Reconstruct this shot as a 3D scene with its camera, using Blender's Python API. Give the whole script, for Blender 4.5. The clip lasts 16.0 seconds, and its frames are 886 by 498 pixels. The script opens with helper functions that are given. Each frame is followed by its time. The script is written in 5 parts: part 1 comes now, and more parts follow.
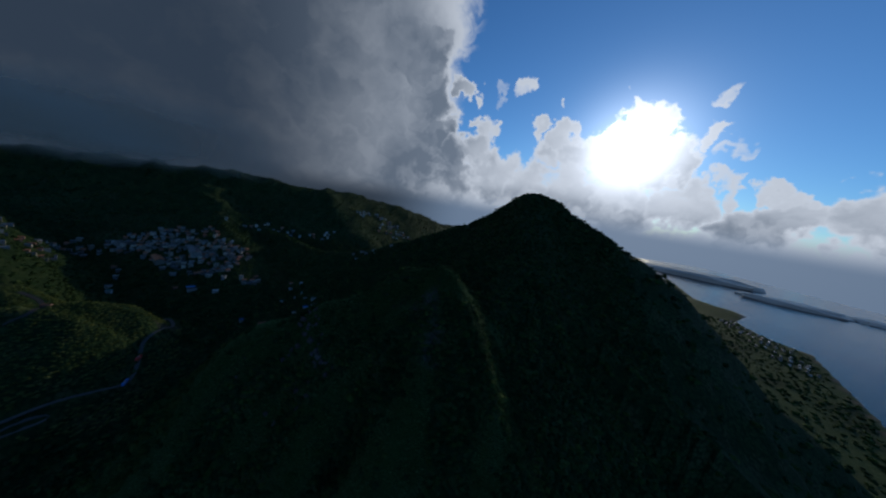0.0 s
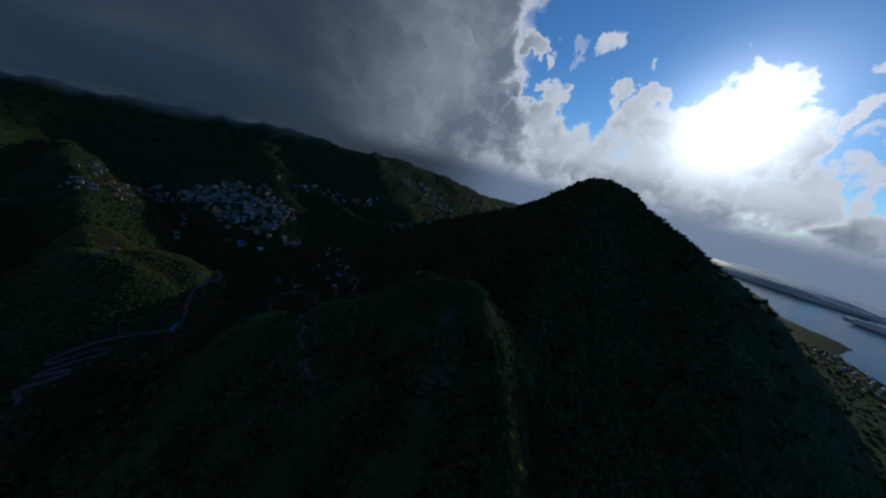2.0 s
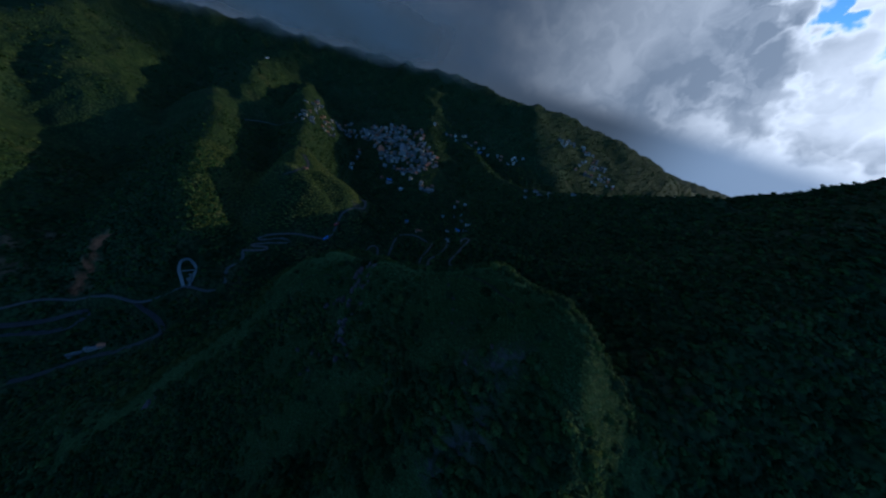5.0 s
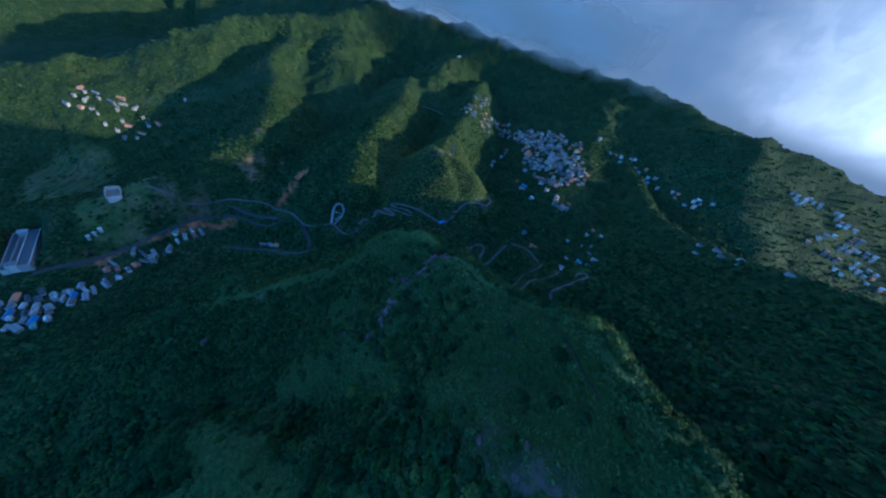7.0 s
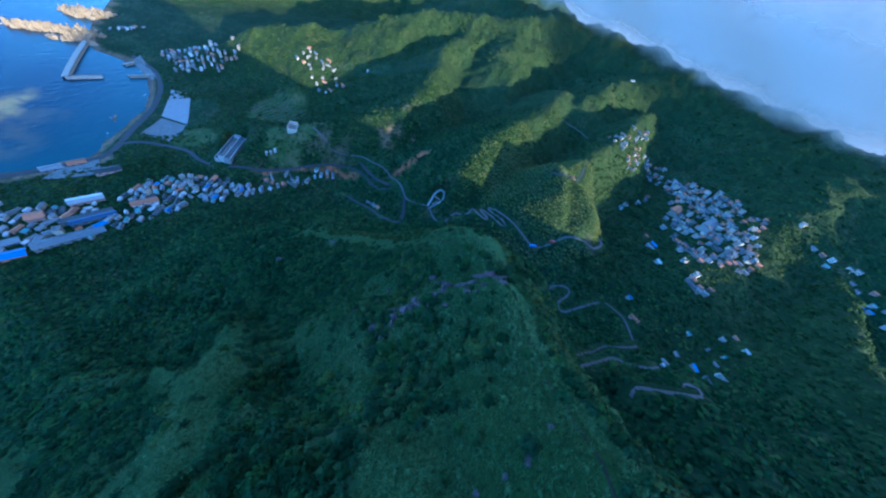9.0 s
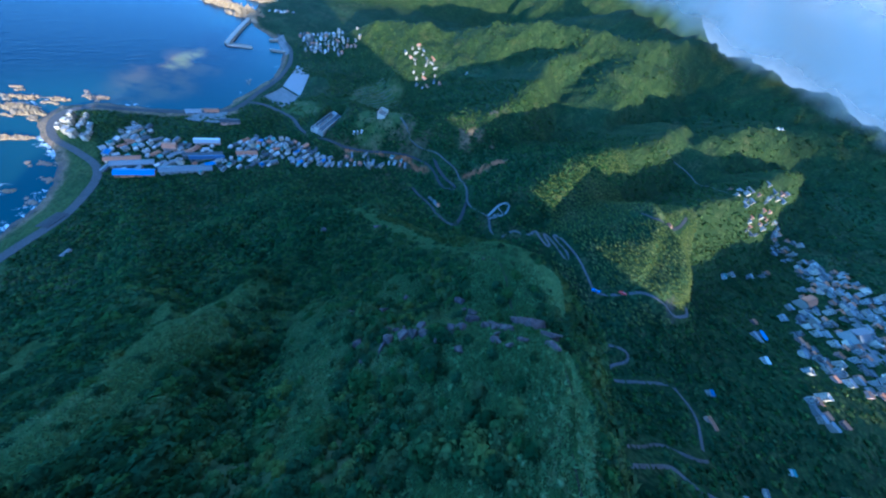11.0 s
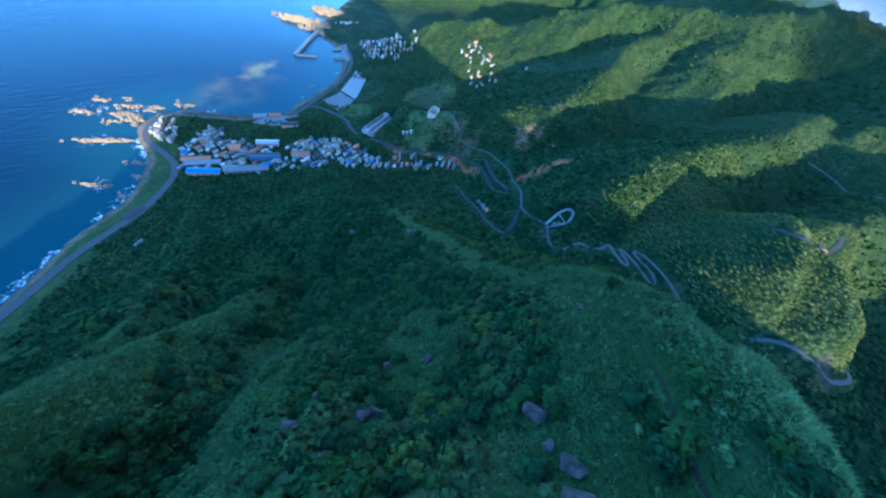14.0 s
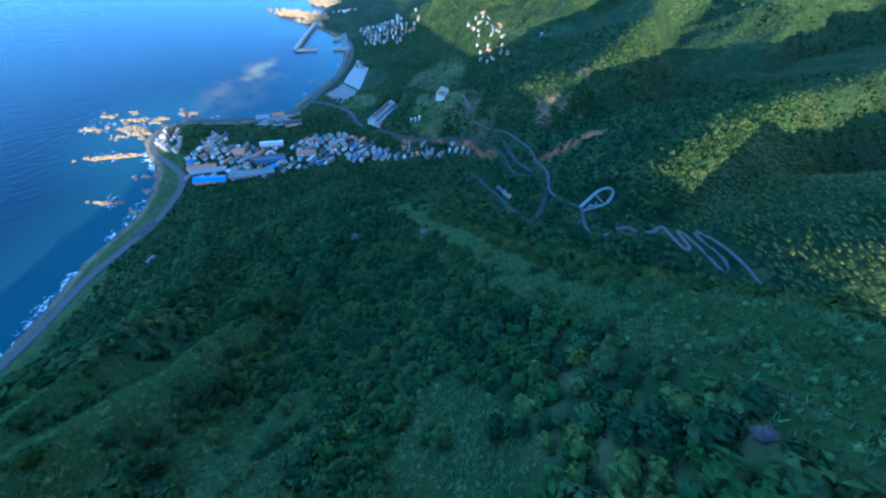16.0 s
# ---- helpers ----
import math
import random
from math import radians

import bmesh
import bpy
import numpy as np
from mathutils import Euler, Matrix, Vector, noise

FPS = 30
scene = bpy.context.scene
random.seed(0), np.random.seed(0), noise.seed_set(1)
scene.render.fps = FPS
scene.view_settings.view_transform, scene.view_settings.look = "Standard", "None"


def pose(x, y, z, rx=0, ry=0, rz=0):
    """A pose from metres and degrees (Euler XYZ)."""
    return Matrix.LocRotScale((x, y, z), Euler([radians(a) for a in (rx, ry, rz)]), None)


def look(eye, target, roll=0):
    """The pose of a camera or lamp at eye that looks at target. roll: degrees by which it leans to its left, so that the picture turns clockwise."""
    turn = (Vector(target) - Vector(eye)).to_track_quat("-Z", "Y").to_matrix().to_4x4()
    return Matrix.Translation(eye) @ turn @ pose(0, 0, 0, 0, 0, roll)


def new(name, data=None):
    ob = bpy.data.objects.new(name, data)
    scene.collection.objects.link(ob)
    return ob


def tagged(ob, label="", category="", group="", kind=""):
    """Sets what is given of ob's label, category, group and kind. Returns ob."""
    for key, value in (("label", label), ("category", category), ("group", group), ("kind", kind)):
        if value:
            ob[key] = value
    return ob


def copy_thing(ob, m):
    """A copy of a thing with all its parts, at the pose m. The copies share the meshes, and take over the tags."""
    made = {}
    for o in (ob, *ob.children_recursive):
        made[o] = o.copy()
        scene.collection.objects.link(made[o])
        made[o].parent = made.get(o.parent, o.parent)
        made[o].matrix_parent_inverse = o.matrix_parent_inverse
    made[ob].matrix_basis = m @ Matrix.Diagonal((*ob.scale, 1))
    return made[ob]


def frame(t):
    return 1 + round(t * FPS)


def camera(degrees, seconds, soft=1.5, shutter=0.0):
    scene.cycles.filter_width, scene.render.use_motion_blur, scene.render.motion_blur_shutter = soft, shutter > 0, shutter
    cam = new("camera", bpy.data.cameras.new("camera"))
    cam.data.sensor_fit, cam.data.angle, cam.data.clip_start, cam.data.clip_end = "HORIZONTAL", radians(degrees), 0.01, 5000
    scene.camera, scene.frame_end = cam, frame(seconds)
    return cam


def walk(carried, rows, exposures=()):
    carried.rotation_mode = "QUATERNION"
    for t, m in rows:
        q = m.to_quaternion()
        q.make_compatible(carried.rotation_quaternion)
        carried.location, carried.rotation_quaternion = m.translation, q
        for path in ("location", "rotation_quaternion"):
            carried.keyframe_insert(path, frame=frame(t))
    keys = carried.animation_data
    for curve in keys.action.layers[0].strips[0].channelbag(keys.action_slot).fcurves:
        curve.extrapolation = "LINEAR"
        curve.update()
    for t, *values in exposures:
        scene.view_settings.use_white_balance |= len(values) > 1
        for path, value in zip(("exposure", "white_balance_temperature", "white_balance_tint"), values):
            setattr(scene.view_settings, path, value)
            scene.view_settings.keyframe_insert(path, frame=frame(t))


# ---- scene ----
cam = camera(118.8, 16.0, soft=2.2)
PATH = [
    (0, (6.088, 10.207, 443.522), (6.111, 12.177, 443.175), 8.8),
    (0.5, (6.948, 22.315, 446.175), (6.927, 24.276, 445.783), 10.0),
    (1, (8.392, 35.993, 449.449), (8.309, 37.94, 449.0), 11.3),
    (1.5, (9.321, 46.75, 453.321), (9.167, 48.672, 452.792), 12.4),
    (2, (10.387, 57.154, 456.481), (10.135, 59.038, 455.861), 13.5),
    (2.5, (10.852, 65.876, 458.937), (10.491, 67.706, 458.216), 14.5),
    (3, (11.967, 74.566, 459.534), (11.491, 76.328, 458.716), 15.3),
    (5.3, (12.762, 119.889, 445.883), (11.702, 121.152, 444.751), 17.1),
    (5.5, (12.342, 122.498, 444.934), (11.228, 123.694, 443.782), 17.3),
    (6, (10.858, 128.614, 442.376), (9.623, 129.629, 441.174), 18.1),
    (6.5, (8.341, 134.962, 439.074), (7.012, 135.786, 437.827), 19.1),
    (7, (5.188, 140.857, 435.59), (3.796, 141.491, 434.301), 20.2),
    (7.5, (1.488, 146.026, 432.155), (0.064, 146.482, 430.827), 21.8),
    (8, (-3.02, 150.627, 428.635), (-4.45, 150.915, 427.267), 23.7),
    (8.5, (-8.02, 154.361, 425.355), (-9.433, 154.495, 423.946), 25.5),
    (9, (-13.621, 157.253, 420.868), (-15.007, 157.254, 419.427), 27.1),
    (9.5, (-19.087, 159.168, 416.573), (-20.44, 159.059, 415.104), 28.3),
    (9.7, (-21.483, 159.164, 415.33), (-22.812, 159.022, 413.842), 29.2),
    (11.8, (-41.336, 158.999, 396.423), (-42.52, 158.545, 394.877), 30.0),
    (12, (-43.416, 158.245, 394.49), (-44.584, 157.77, 392.937), 29.6),
    (12.5, (-48.772, 155.776, 388.859), (-49.899, 155.251, 387.293), 28.3),
    (13, (-53.795, 152.9, 383.159), (-54.885, 152.333, 381.581), 26.3),
    (13.5, (-58.559, 149.563, 377.345), (-59.614, 148.964, 375.754), 24.2),
    (14, (-63.235, 145.986, 371.47), (-64.253, 145.367, 369.864), 22.1),
    (14.3, (-65.94, 143.73, 368.087), (-66.933, 143.107, 366.466), 20.9),
    (14.5, (-67.922, 141.851, 365.526), (-68.902, 141.223, 363.899), 20.1),
    (15, (-72.59, 137.598, 358.792), (-73.535, 136.962, 357.148), 18.1),
    (15.5, (-76.949, 133.099, 352.541), (-77.861, 132.456, 350.882), 16.1),
    (16, (-81.408, 128.529, 346.01), (-82.291, 127.872, 344.34), 13.8),
]
EXPOSURES = [(0, -1.4, 5700, 10), (3, -1.45, 5600, 10), (5.5, -0.3, 5150, 10), (6.5, 0.68, 4850, 10), (8, 1.90, 4800, 10), (9.5, 2.17, 4850, 10), (12, 2.29, 4880, 7), (16, 2.45, 5080, 5)]
walk(cam, [(t, look(eye, target, roll)) for t, eye, target, roll in PATH], EXPOSURES)

# ---- sun, sky and exposure ----
SUN_AZ, SUN_EL = 32.2, 14.0
sun_dir = Vector((math.sin(radians(SUN_AZ)) * math.cos(radians(SUN_EL)), math.cos(radians(SUN_AZ)) * math.cos(radians(SUN_EL)), math.sin(radians(SUN_EL))))
lamp = bpy.data.lights.new("sun", "SUN")
lamp.energy, lamp.angle, lamp.color = 3.0, radians(0.6), (1.0, 0.80, 0.46)
sun = new("sun", lamp)
sun.matrix_world = look(sun_dir * 3000, (0, 0, 0))


class Nodes:
    """A short way to wire shader nodes."""

    def __init__(self, tree):
        self.tree = tree
        tree.nodes.clear()

    def put(self, value, socket):
        if isinstance(value, bpy.types.NodeSocket):
            self.tree.links.new(value, socket)
        elif value is not None:
            if socket.type == "RGBA" and len(value) == 3:
                value = (*value, 1)
            socket.default_value = value

    def node(self, kind, out=0, props=None, **ins):
        n = self.tree.nodes.new(kind)
        for k, v in (props or {}).items():
            setattr(n, k, v)
        for k, v in ins.items():
            key = int(k[1:]) if k[0] == "i" and k[1:].isdigit() else k.replace("_", " ")
            self.put(v, n.inputs[key])
        return n.outputs[out]

    def math(self, op, a, b=None, c=None, clamp=False):
        n = self.tree.nodes.new("ShaderNodeMath")
        n.operation, n.use_clamp = op, clamp
        for v, s in zip((a, b, c), n.inputs):
            self.put(v, s)
        return n.outputs[0]

    def ramp(self, v, a, b, lo=0.0, hi=1.0):
        return self.node("ShaderNodeMapRange", 0, {"interpolation_type": "SMOOTHSTEP"}, Value=v, From_Min=a, From_Max=b, To_Min=lo, To_Max=hi)

    def mix(self, f, a, b, blend="MIX"):
        n = self.tree.nodes.new("ShaderNodeMix")
        n.data_type, n.blend_type = "RGBA", blend
        self.put(f, n.inputs[0]), self.put(a, n.inputs[6]), self.put(b, n.inputs[7])
        return n.outputs[2]

    def noise(self, vec, scale, detail=4.0, rough=0.55, distort=0.0):
        return self.node("ShaderNodeTexNoise", 0, None, Vector=vec, Scale=scale, Detail=detail, Roughness=rough, Distortion=distort)

    def dot(self, vec, v):
        n = self.tree.nodes.new("ShaderNodeVectorMath")
        n.operation = "DOT_PRODUCT"
        self.put(vec, n.inputs[0]), self.put(v, n.inputs[1])
        return n.outputs[1]


CUMULUS = [  # towers, puffs and banks round the sun: bearing, height, radius in degrees, weight
    (1.9, 18.6, 2.0, 0.85), (4.6, 16.0, 3.2, 1.0), (7.2, 15.6, 2.2, 0.9), (4.5, 11.5, 4.5, 1.0), (7.4, 22.6, 1.9, 0.8), (11.8, 24.3, 2.3, 0.78), (-8.5, 25.0, 4.2, 0.95), (-7.5, 18.5, 4.2, 1.0),
    (16.2, 17.0, 1.7, 0.75), (21.0, 16.0, 2.4, 0.9), (18.0, 12.6, 3.2, 1.0), (24.5, 12.5, 4.2, 1.0), (31.4, 19.3, 1.5, 0.7), (33.5, 16.6, 3.6, 1.0), (31.5, 12.0, 6.0, 1.1), (38.5, 11.2, 3.6, 1.0), (41.6, 20.4, 1.4, 0.7),
    (41.2, 15.6, 1.7, 0.66), (45.6, 13.3, 1.9, 0.62), (45.7, 7.0, 1.8, 0.75), (50.5, 7.4, 1.5, 0.7)]
BANKS = [
    (-4.5, 12.0, 3.8, 1.0), (-9.0, 9.0, 6.0, 1.0), (0.0, 8.0, 5.0, 1.0), (-2.0, 4.0, 7.0, 1.0), (9.0, 7.0, 5.0, 1.0), (16.0, 7.0, 5.0, 1.0), (24.0, 6.0, 6.0, 1.0), (33.0, 5.0, 6.0, 1.0), (41.0, 4.5, 4.0, 0.9), (47.5, 2.8, 3.6, 0.95),
    (51.5, 4.2, 3.4, 0.95), (56.5, 5.4, 3.8, 1.0), (61.5, 4.6, 4.2, 1.0), (68.0, 3.8, 5.5, 0.95), (80.0, 4.0, 8.0, 0.8)]


def sky_world():
    """Evening sky: clear blue, a heavy cloud deck over the inland ridge and broken cumulus low round the sun."""
    world = bpy.data.worlds.new("sky")
    scene.world = world
    world.use_nodes = True
    n = Nodes(world.node_tree)
    way = n.node("ShaderNodeTexCoord", 0)
    sky = n.node("ShaderNodeTexSky", 0, {"sky_type": "NISHITA", "sun_disc": False, "sun_elevation": radians(SUN_EL), "sun_rotation": radians(SUN_AZ), "air_density": 1.0, "dust_density": 0.15, "ozone_density": 3.5})
    blue = n.mix(1.0, sky, (SKY * 0.62, SKY * 0.87, SKY * 1.06, 1), "MULTIPLY")
    sep = n.tree.nodes.new("ShaderNodeSeparateXYZ")
    n.put(way, sep.inputs[0])
    z = sep.outputs[2]
    near_sun = n.math("MAXIMUM", n.dot(way, tuple(sun_dir)), 0.0)
    deck = n.ramp(n.dot(way, (math.sin(radians(-62)), math.cos(radians(-62)), 0.22)), 0.40, 0.70)
    low = n.ramp(z, 0.13, 0.0)
    # torn, billowing outlines: the place looked up is shaken at three sizes
    torn = way
    for size, reach in ((7.0, 0.11), (19.0, 0.055), (55.0, 0.022)):
        shake = n.node("ShaderNodeVectorMath", 0, {"operation": "SUBTRACT"}, i0=n.node("ShaderNodeTexNoise", 1, None, Vector=way, Scale=size, Detail=2.0, Roughness=0.6), i1=(0.5, 0.5, 0.5))
        shake = n.node("ShaderNodeVectorMath", 0, {"operation": "MULTIPLY"}, i0=shake, i1=(reach * 2, reach * 2, reach * 2))
        torn = n.node("ShaderNodeVectorMath", 0, {"operation": "ADD"}, i0=torn, i1=shake)
    torn = n.node("ShaderNodeVectorMath", 0, {"operation": "NORMALIZE"}, i0=torn)
    eased = n.mix(0.75, way, torn)
    heap = 0.0
    for bearing, height, radius, weight in CUMULUS + BANKS:
        b, e = radians(bearing), radians(height)
        to = n.dot(torn, (math.sin(b) * math.cos(e), math.cos(b) * math.cos(e), math.sin(e)))
        heap = n.math("MAXIMUM", heap, n.ramp(to, math.cos(radians(radius * 1.35)), math.cos(radians(radius * 0.25)), 0.0, weight))

    def stuff(shift):
        """Cloud stuff seen a little way off towards the sun: broad swells and billows."""
        moved = n.node("ShaderNodeVectorMath", 0, {"operation": "ADD"}, i0=eased, i1=tuple(sun_dir * shift))
        at = n.node("ShaderNodeMapping", 0, None, Vector=moved, Scale=(1.0, 1.0, 1.5), Location=(0.72, 0.45, 0.1))
        return n.math("ADD", n.math("MULTIPLY", n.noise(at, 3.2, 3.0, 0.5), 0.75), n.math("MULTIPLY", n.noise(at, 8.0, 4.0, 0.5), 0.55))

    here, sunward = stuff(0.0), stuff(0.05)
    soft = n.noise(way, 2.6, 4.0, 0.5)
    cover = n.math("ADD", here, n.math("MULTIPLY", deck, 0.75))
    cover = n.math("ADD", cover, n.math("MULTIPLY", low, 0.42))
    cover = n.math("ADD", cover, n.math("MULTIPLY", heap, 0.50))
    mask = n.ramp(cover, 0.82, 1.06)
    thick = n.ramp(cover, 0.95, 1.42)
    toward = n.ramp(near_sun, 0.30, 0.985)
    edge = n.mix(toward, (0.081, 0.091, 0.103, 1), (0.74, 0.745, 0.75, 1))
    belly = n.mix(toward, (0.038, 0.053, 0.075, 1), (0.20, 0.23, 0.27, 1))
    # sides turned to the sun are bright, thick bellies turned away are grey
    relief = n.ramp(n.math("SUBTRACT", here, sunward), -0.13, 0.17)
    lit = n.math("ADD", n.math("MULTIPLY", relief, n.math("SUBTRACT", 0.75, n.math("MULTIPLY", deck, 0.5))), n.math("MULTIPLY", n.ramp(soft, 0.36, 0.64), 0.42))
    shade = n.math("MULTIPLY", thick, n.math("SUBTRACT", 1.18, lit), None, True)
    cloud = n.mix(shade, edge, belly)
    blaze = n.math("MULTIPLY", n.math("POWER", near_sun, 300.0), 2.0)
    cloud = n.mix(1.0, cloud, n.node("ShaderNodeCombineColor", 0, None, Red=blaze, Green=blaze, Blue=blaze), "ADD")
    out = n.mix(mask, blue, cloud)
    glow = n.math("ADD", n.math("MULTIPLY", n.math("POWER", near_sun, 1400.0), 9.0), n.math("MULTIPLY", n.math("POWER", near_sun, 130.0), 0.75))
    out = n.mix(1.0, out, n.node("ShaderNodeCombineColor", 0, None, Red=glow, Green=glow, Blue=glow), "ADD")
    haze = n.mix(n.math("POWER", near_sun, 3.0), (0.09, 0.14, 0.21, 1), (0.24, 0.29, 0.36, 1))
    haze = n.mix(deck, haze, (0.042, 0.054, 0.070, 1))
    out = n.mix(n.ramp(z, 0.055, -0.02), out, haze)
    back = n.node("ShaderNodeBackground", 0, None, Color=out, Strength=2.2)
    n.put(back, n.tree.nodes.new("ShaderNodeOutputWorld").inputs[0])


SKY = 0.10
sky_world()

# ---- lie of the land ----
def lattice(ix, iy, seed):
    h = (ix.astype(np.int64) * 374761393 + iy.astype(np.int64) * 668265263 + seed * 974634777) & 0xFFFFFFFF
    h = ((h ^ (h >> 13)) * 1274126177) & 0xFFFFFFFF
    return ((h ^ (h >> 16)) & 0xFFFF) / 65535.0


def bumps(x, y, size, seed=0, octaves=4, gain=0.5, ridged=False):
    """Fractal value noise, about -1 to 1, with features of that size in metres."""
    total, amp, norm = 0.0, 1.0, 0.0
    for o in range(octaves):
        u, v = x / size * 2 ** o + 17.3 * o, y / size * 2 ** o - 9.1 * o
        iu, iv = np.floor(u), np.floor(v)
        fu, fv = u - iu, v - iv
        fu, fv = fu * fu * fu * (fu * (fu * 6 - 15) + 10), fv * fv * fv * (fv * (fv * 6 - 15) + 10)
        a, b = lattice(iu, iv, seed + o), lattice(iu + 1, iv, seed + o)
        c, d = lattice(iu, iv + 1, seed + o), lattice(iu + 1, iv + 1, seed + o)
        k = 2 * ((a * (1 - fu) + b * fu) * (1 - fv) + (c * (1 - fu) + d * fu) * fv) - 1
        total = total + amp * ((1 - 2 * np.abs(k)) if ridged else k)
        norm += amp
        amp *= gain
    return total / norm


def step(a, b, v):
    k = np.clip((v - a) / (b - a), 0, 1)
    return k * k * (3 - 2 * k)


def along(line, x, y):
    """Distance to a polyline of (x, y, z), the z there, and the side (left of its run is positive)."""
    best = np.full(x.shape, 1e18)
    height, side = np.zeros(x.shape), np.zeros(x.shape)
    for (ax, ay, az), (bx, by, bz) in zip(line, line[1:]):
        dx, dy = bx - ax, by - ay
        k = np.clip(((x - ax) * dx + (y - ay) * dy) / (dx * dx + dy * dy), 0, 1)
        ex, ey = x - ax - k * dx, y - ay - k * dy
        d = ex * ex + ey * ey
        closer = d < best
        best = np.where(closer, d, best)
        height = np.where(closer, az + k * (bz - az), height)
        side = np.where(closer, np.sign(dx * ey - dy * ex), side)
    return np.sqrt(best), height, side


MAIN = [(180, 558, 486), (125, 430, 428), (86, 320, 386), (72, 268, 362), (58, 230, 346)]
CREST = [(46, 206, 352), (32, 196, 372), (20, 188, 391), (9, 190, 396.5), (-17, 196, 391), (-40, 194, 370), (-56, 189, 361), (-78, 181, 355), (-98, 166, 332)]
SPUR = [(-98, 168, 331), (-114, 148, 301), (-128, 120, 276), (-136, 90, 253), (-140, 55, 227), (-140, 0, 184), (-138, -65, 134), (-172, -130, 78), (-205, -185, 32), (-230, -212, 14)]
RIDGES = [  # line, fall to the left and to the right of its run, rounding of the crest
    (MAIN, 0.95, 0.84, 16),
    (CREST, 1.12, 0.90, 5),
    (SPUR, 0.55, 0.44, 14),
    ([(30, 80, 248), (22, 25, 193), (4, -60, 124), (-8, -133, 74), (-14, -220, 28)], 1.0, 0.55, 5),
    ([(180, 558, 486), (300, 505, 430), (449, 486, 362), (545, 487, 287), (637, 468, 200), (726, 443, 134), (808, 418, 70)], 0.7, 0.97, 16),
    ([(17, 186, 391), (29, 170, 367), (44, 154, 335), (104, 110, 258), (155, 40, 160), (205, -40, 70), (240, -90, 20)], 0.95, 1.05, 6),
    ([(50, 560, 404), (-20, 585, 364), (-100, 600, 336), (-200, 620, 290), (-320, 660, 270), (-500, 760, 290)], 0.68, 0.62, 12),
    ([(4, 136, 344), (-11, 115, 318), (-23, 101, 299), (-32, 90, 279), (-42, 78, 255), (-52, 55, 226)], 1.5, 1.5, 4),
    ([(84, 314, 384), (-20, 345, 325), (-102, 370, 298), (-170, 420, 248)], 1.0, 0.62, 12),
    ([(-1700, -150, 370), (-1316, 480, 412), (-958, 803, 428), (-630, 965, 423), (-470, 1050, 420), (-340, 1260, 398), (-100, 1500, 350), (100, 1900, 230)], 0.62, 0.62, 15),
    ([(-1200, 620, 412), (-984, 410, 342), (-850, 330, 290)], 0.55, 0.55, 15),
    ([(-1500, 200, 395), (-1160, 57, 350), (-1000, -200, 270), (-900, -330, 210), (-757, -512, 143), (-650, -620, 60)], 0.55, 0.55, 12),
    ([(-2600, -200, 560), (-2200, -500, 460), (-1900, -900, 300), (-1300, -1100, 150), (-900, -1080, 50)], 0.42, 0.42, 15),
    ([(-1160, 57, 338), (-952, 78, 286), (-800, 120, 220), (-711, 150, 196)], 0.55, 0.55, 12),
    ([(-1080, -60, 310), (-846, -86, 240), (-720, -50, 222), (-625, -32, 208), (-557, -45, 182), (-505, -36, 126)], 0.65, 0.65, 9),
    ([(-930, -330, 190), (-820, -345, 132), (-700, -250, 80)], 0.45, 0.45, 12),
    ([(-900, 480, 320), (-680, 390, 282), (-540, 320, 258), (-425, 266, 260), (-400, 304, 262), (-352, 345, 240), (-325, 368, 209)], 0.8, 1.0, 8),
    ([(-445, 258, 262), (-405, 268, 264), (-382, 277, 255), (-362, 288, 239), (-340, 304, 212)], 0.8, 1.1, 5),
    ([(-850, 260, 284), (-640, 200, 254), (-540, 165, 250), (-465, 150, 238), (-415, 135, 208), (-385, 120, 182), (-345, 108, 163)], 0.7, 0.7, 10),
    ([(-720, 830, 385), (-560, 690, 300), (-420, 570, 255), (-350, 480, 232), (-315, 430, 212)], 0.36, 0.36, 20),
    ([(-620, -60, 175), (-540, -80, 156), (-480, -160, 118), (-440, -228, 90), (-430, -300, 70)], 0.5, 0.55, 14),
]
VALLEYS = [  # line, rise away from it
    ([(-480, 470, 228), (-385, 415, 205), (-300, 380, 182), (-262, 330, 160), (-262, 250, 138), (-275, 150, 120), (-305, 70, 100), (-338, -20, 56), (-375, -110, 34), (-330, -210, 22)], 0.5),
]
SWELLS = [(-125, 163, 34, 20, 11.5), (-114, 179, 22, 18, 4.5), (-55, 150, 15, 13, 8), (-104, 24, 22, 22, 10), (-820, -387, 60, 60, -25), (180, 558, 48, 48, 8), (180, 558, 17, 17, -8),
          (-56, 140, 10, 10, 7.7), (-61, 160, 10, 10, 3.3), (-79, 164, 10, 10, -5.2), (-79, 178, 10, 10, -4.2), (-77, 140, 10, 10, -7.4), (-13, 179, 12, 9, -11.0), (-68, 175, 10, 10, 4.3), (-98, 181, 11, 10, 5.0),
          (228, 540, 22, 22, 11), (130, 578, 20, 20, 3), (50, 590, 45, 30, 1.5), (-20, 585, 30, 25, 2), (275, 520, 20, 20, 4), (340, 500, 40, 30, -3), (450, 480, 60, 40, -7), (180, 558, 14, 14, -3),
          (-72, -452, 17, 19, 13), (-258, -388, 38, 30, 12), (-150, -392, 26, 14, 4)]  # broad humps: middle, half lengths, rise
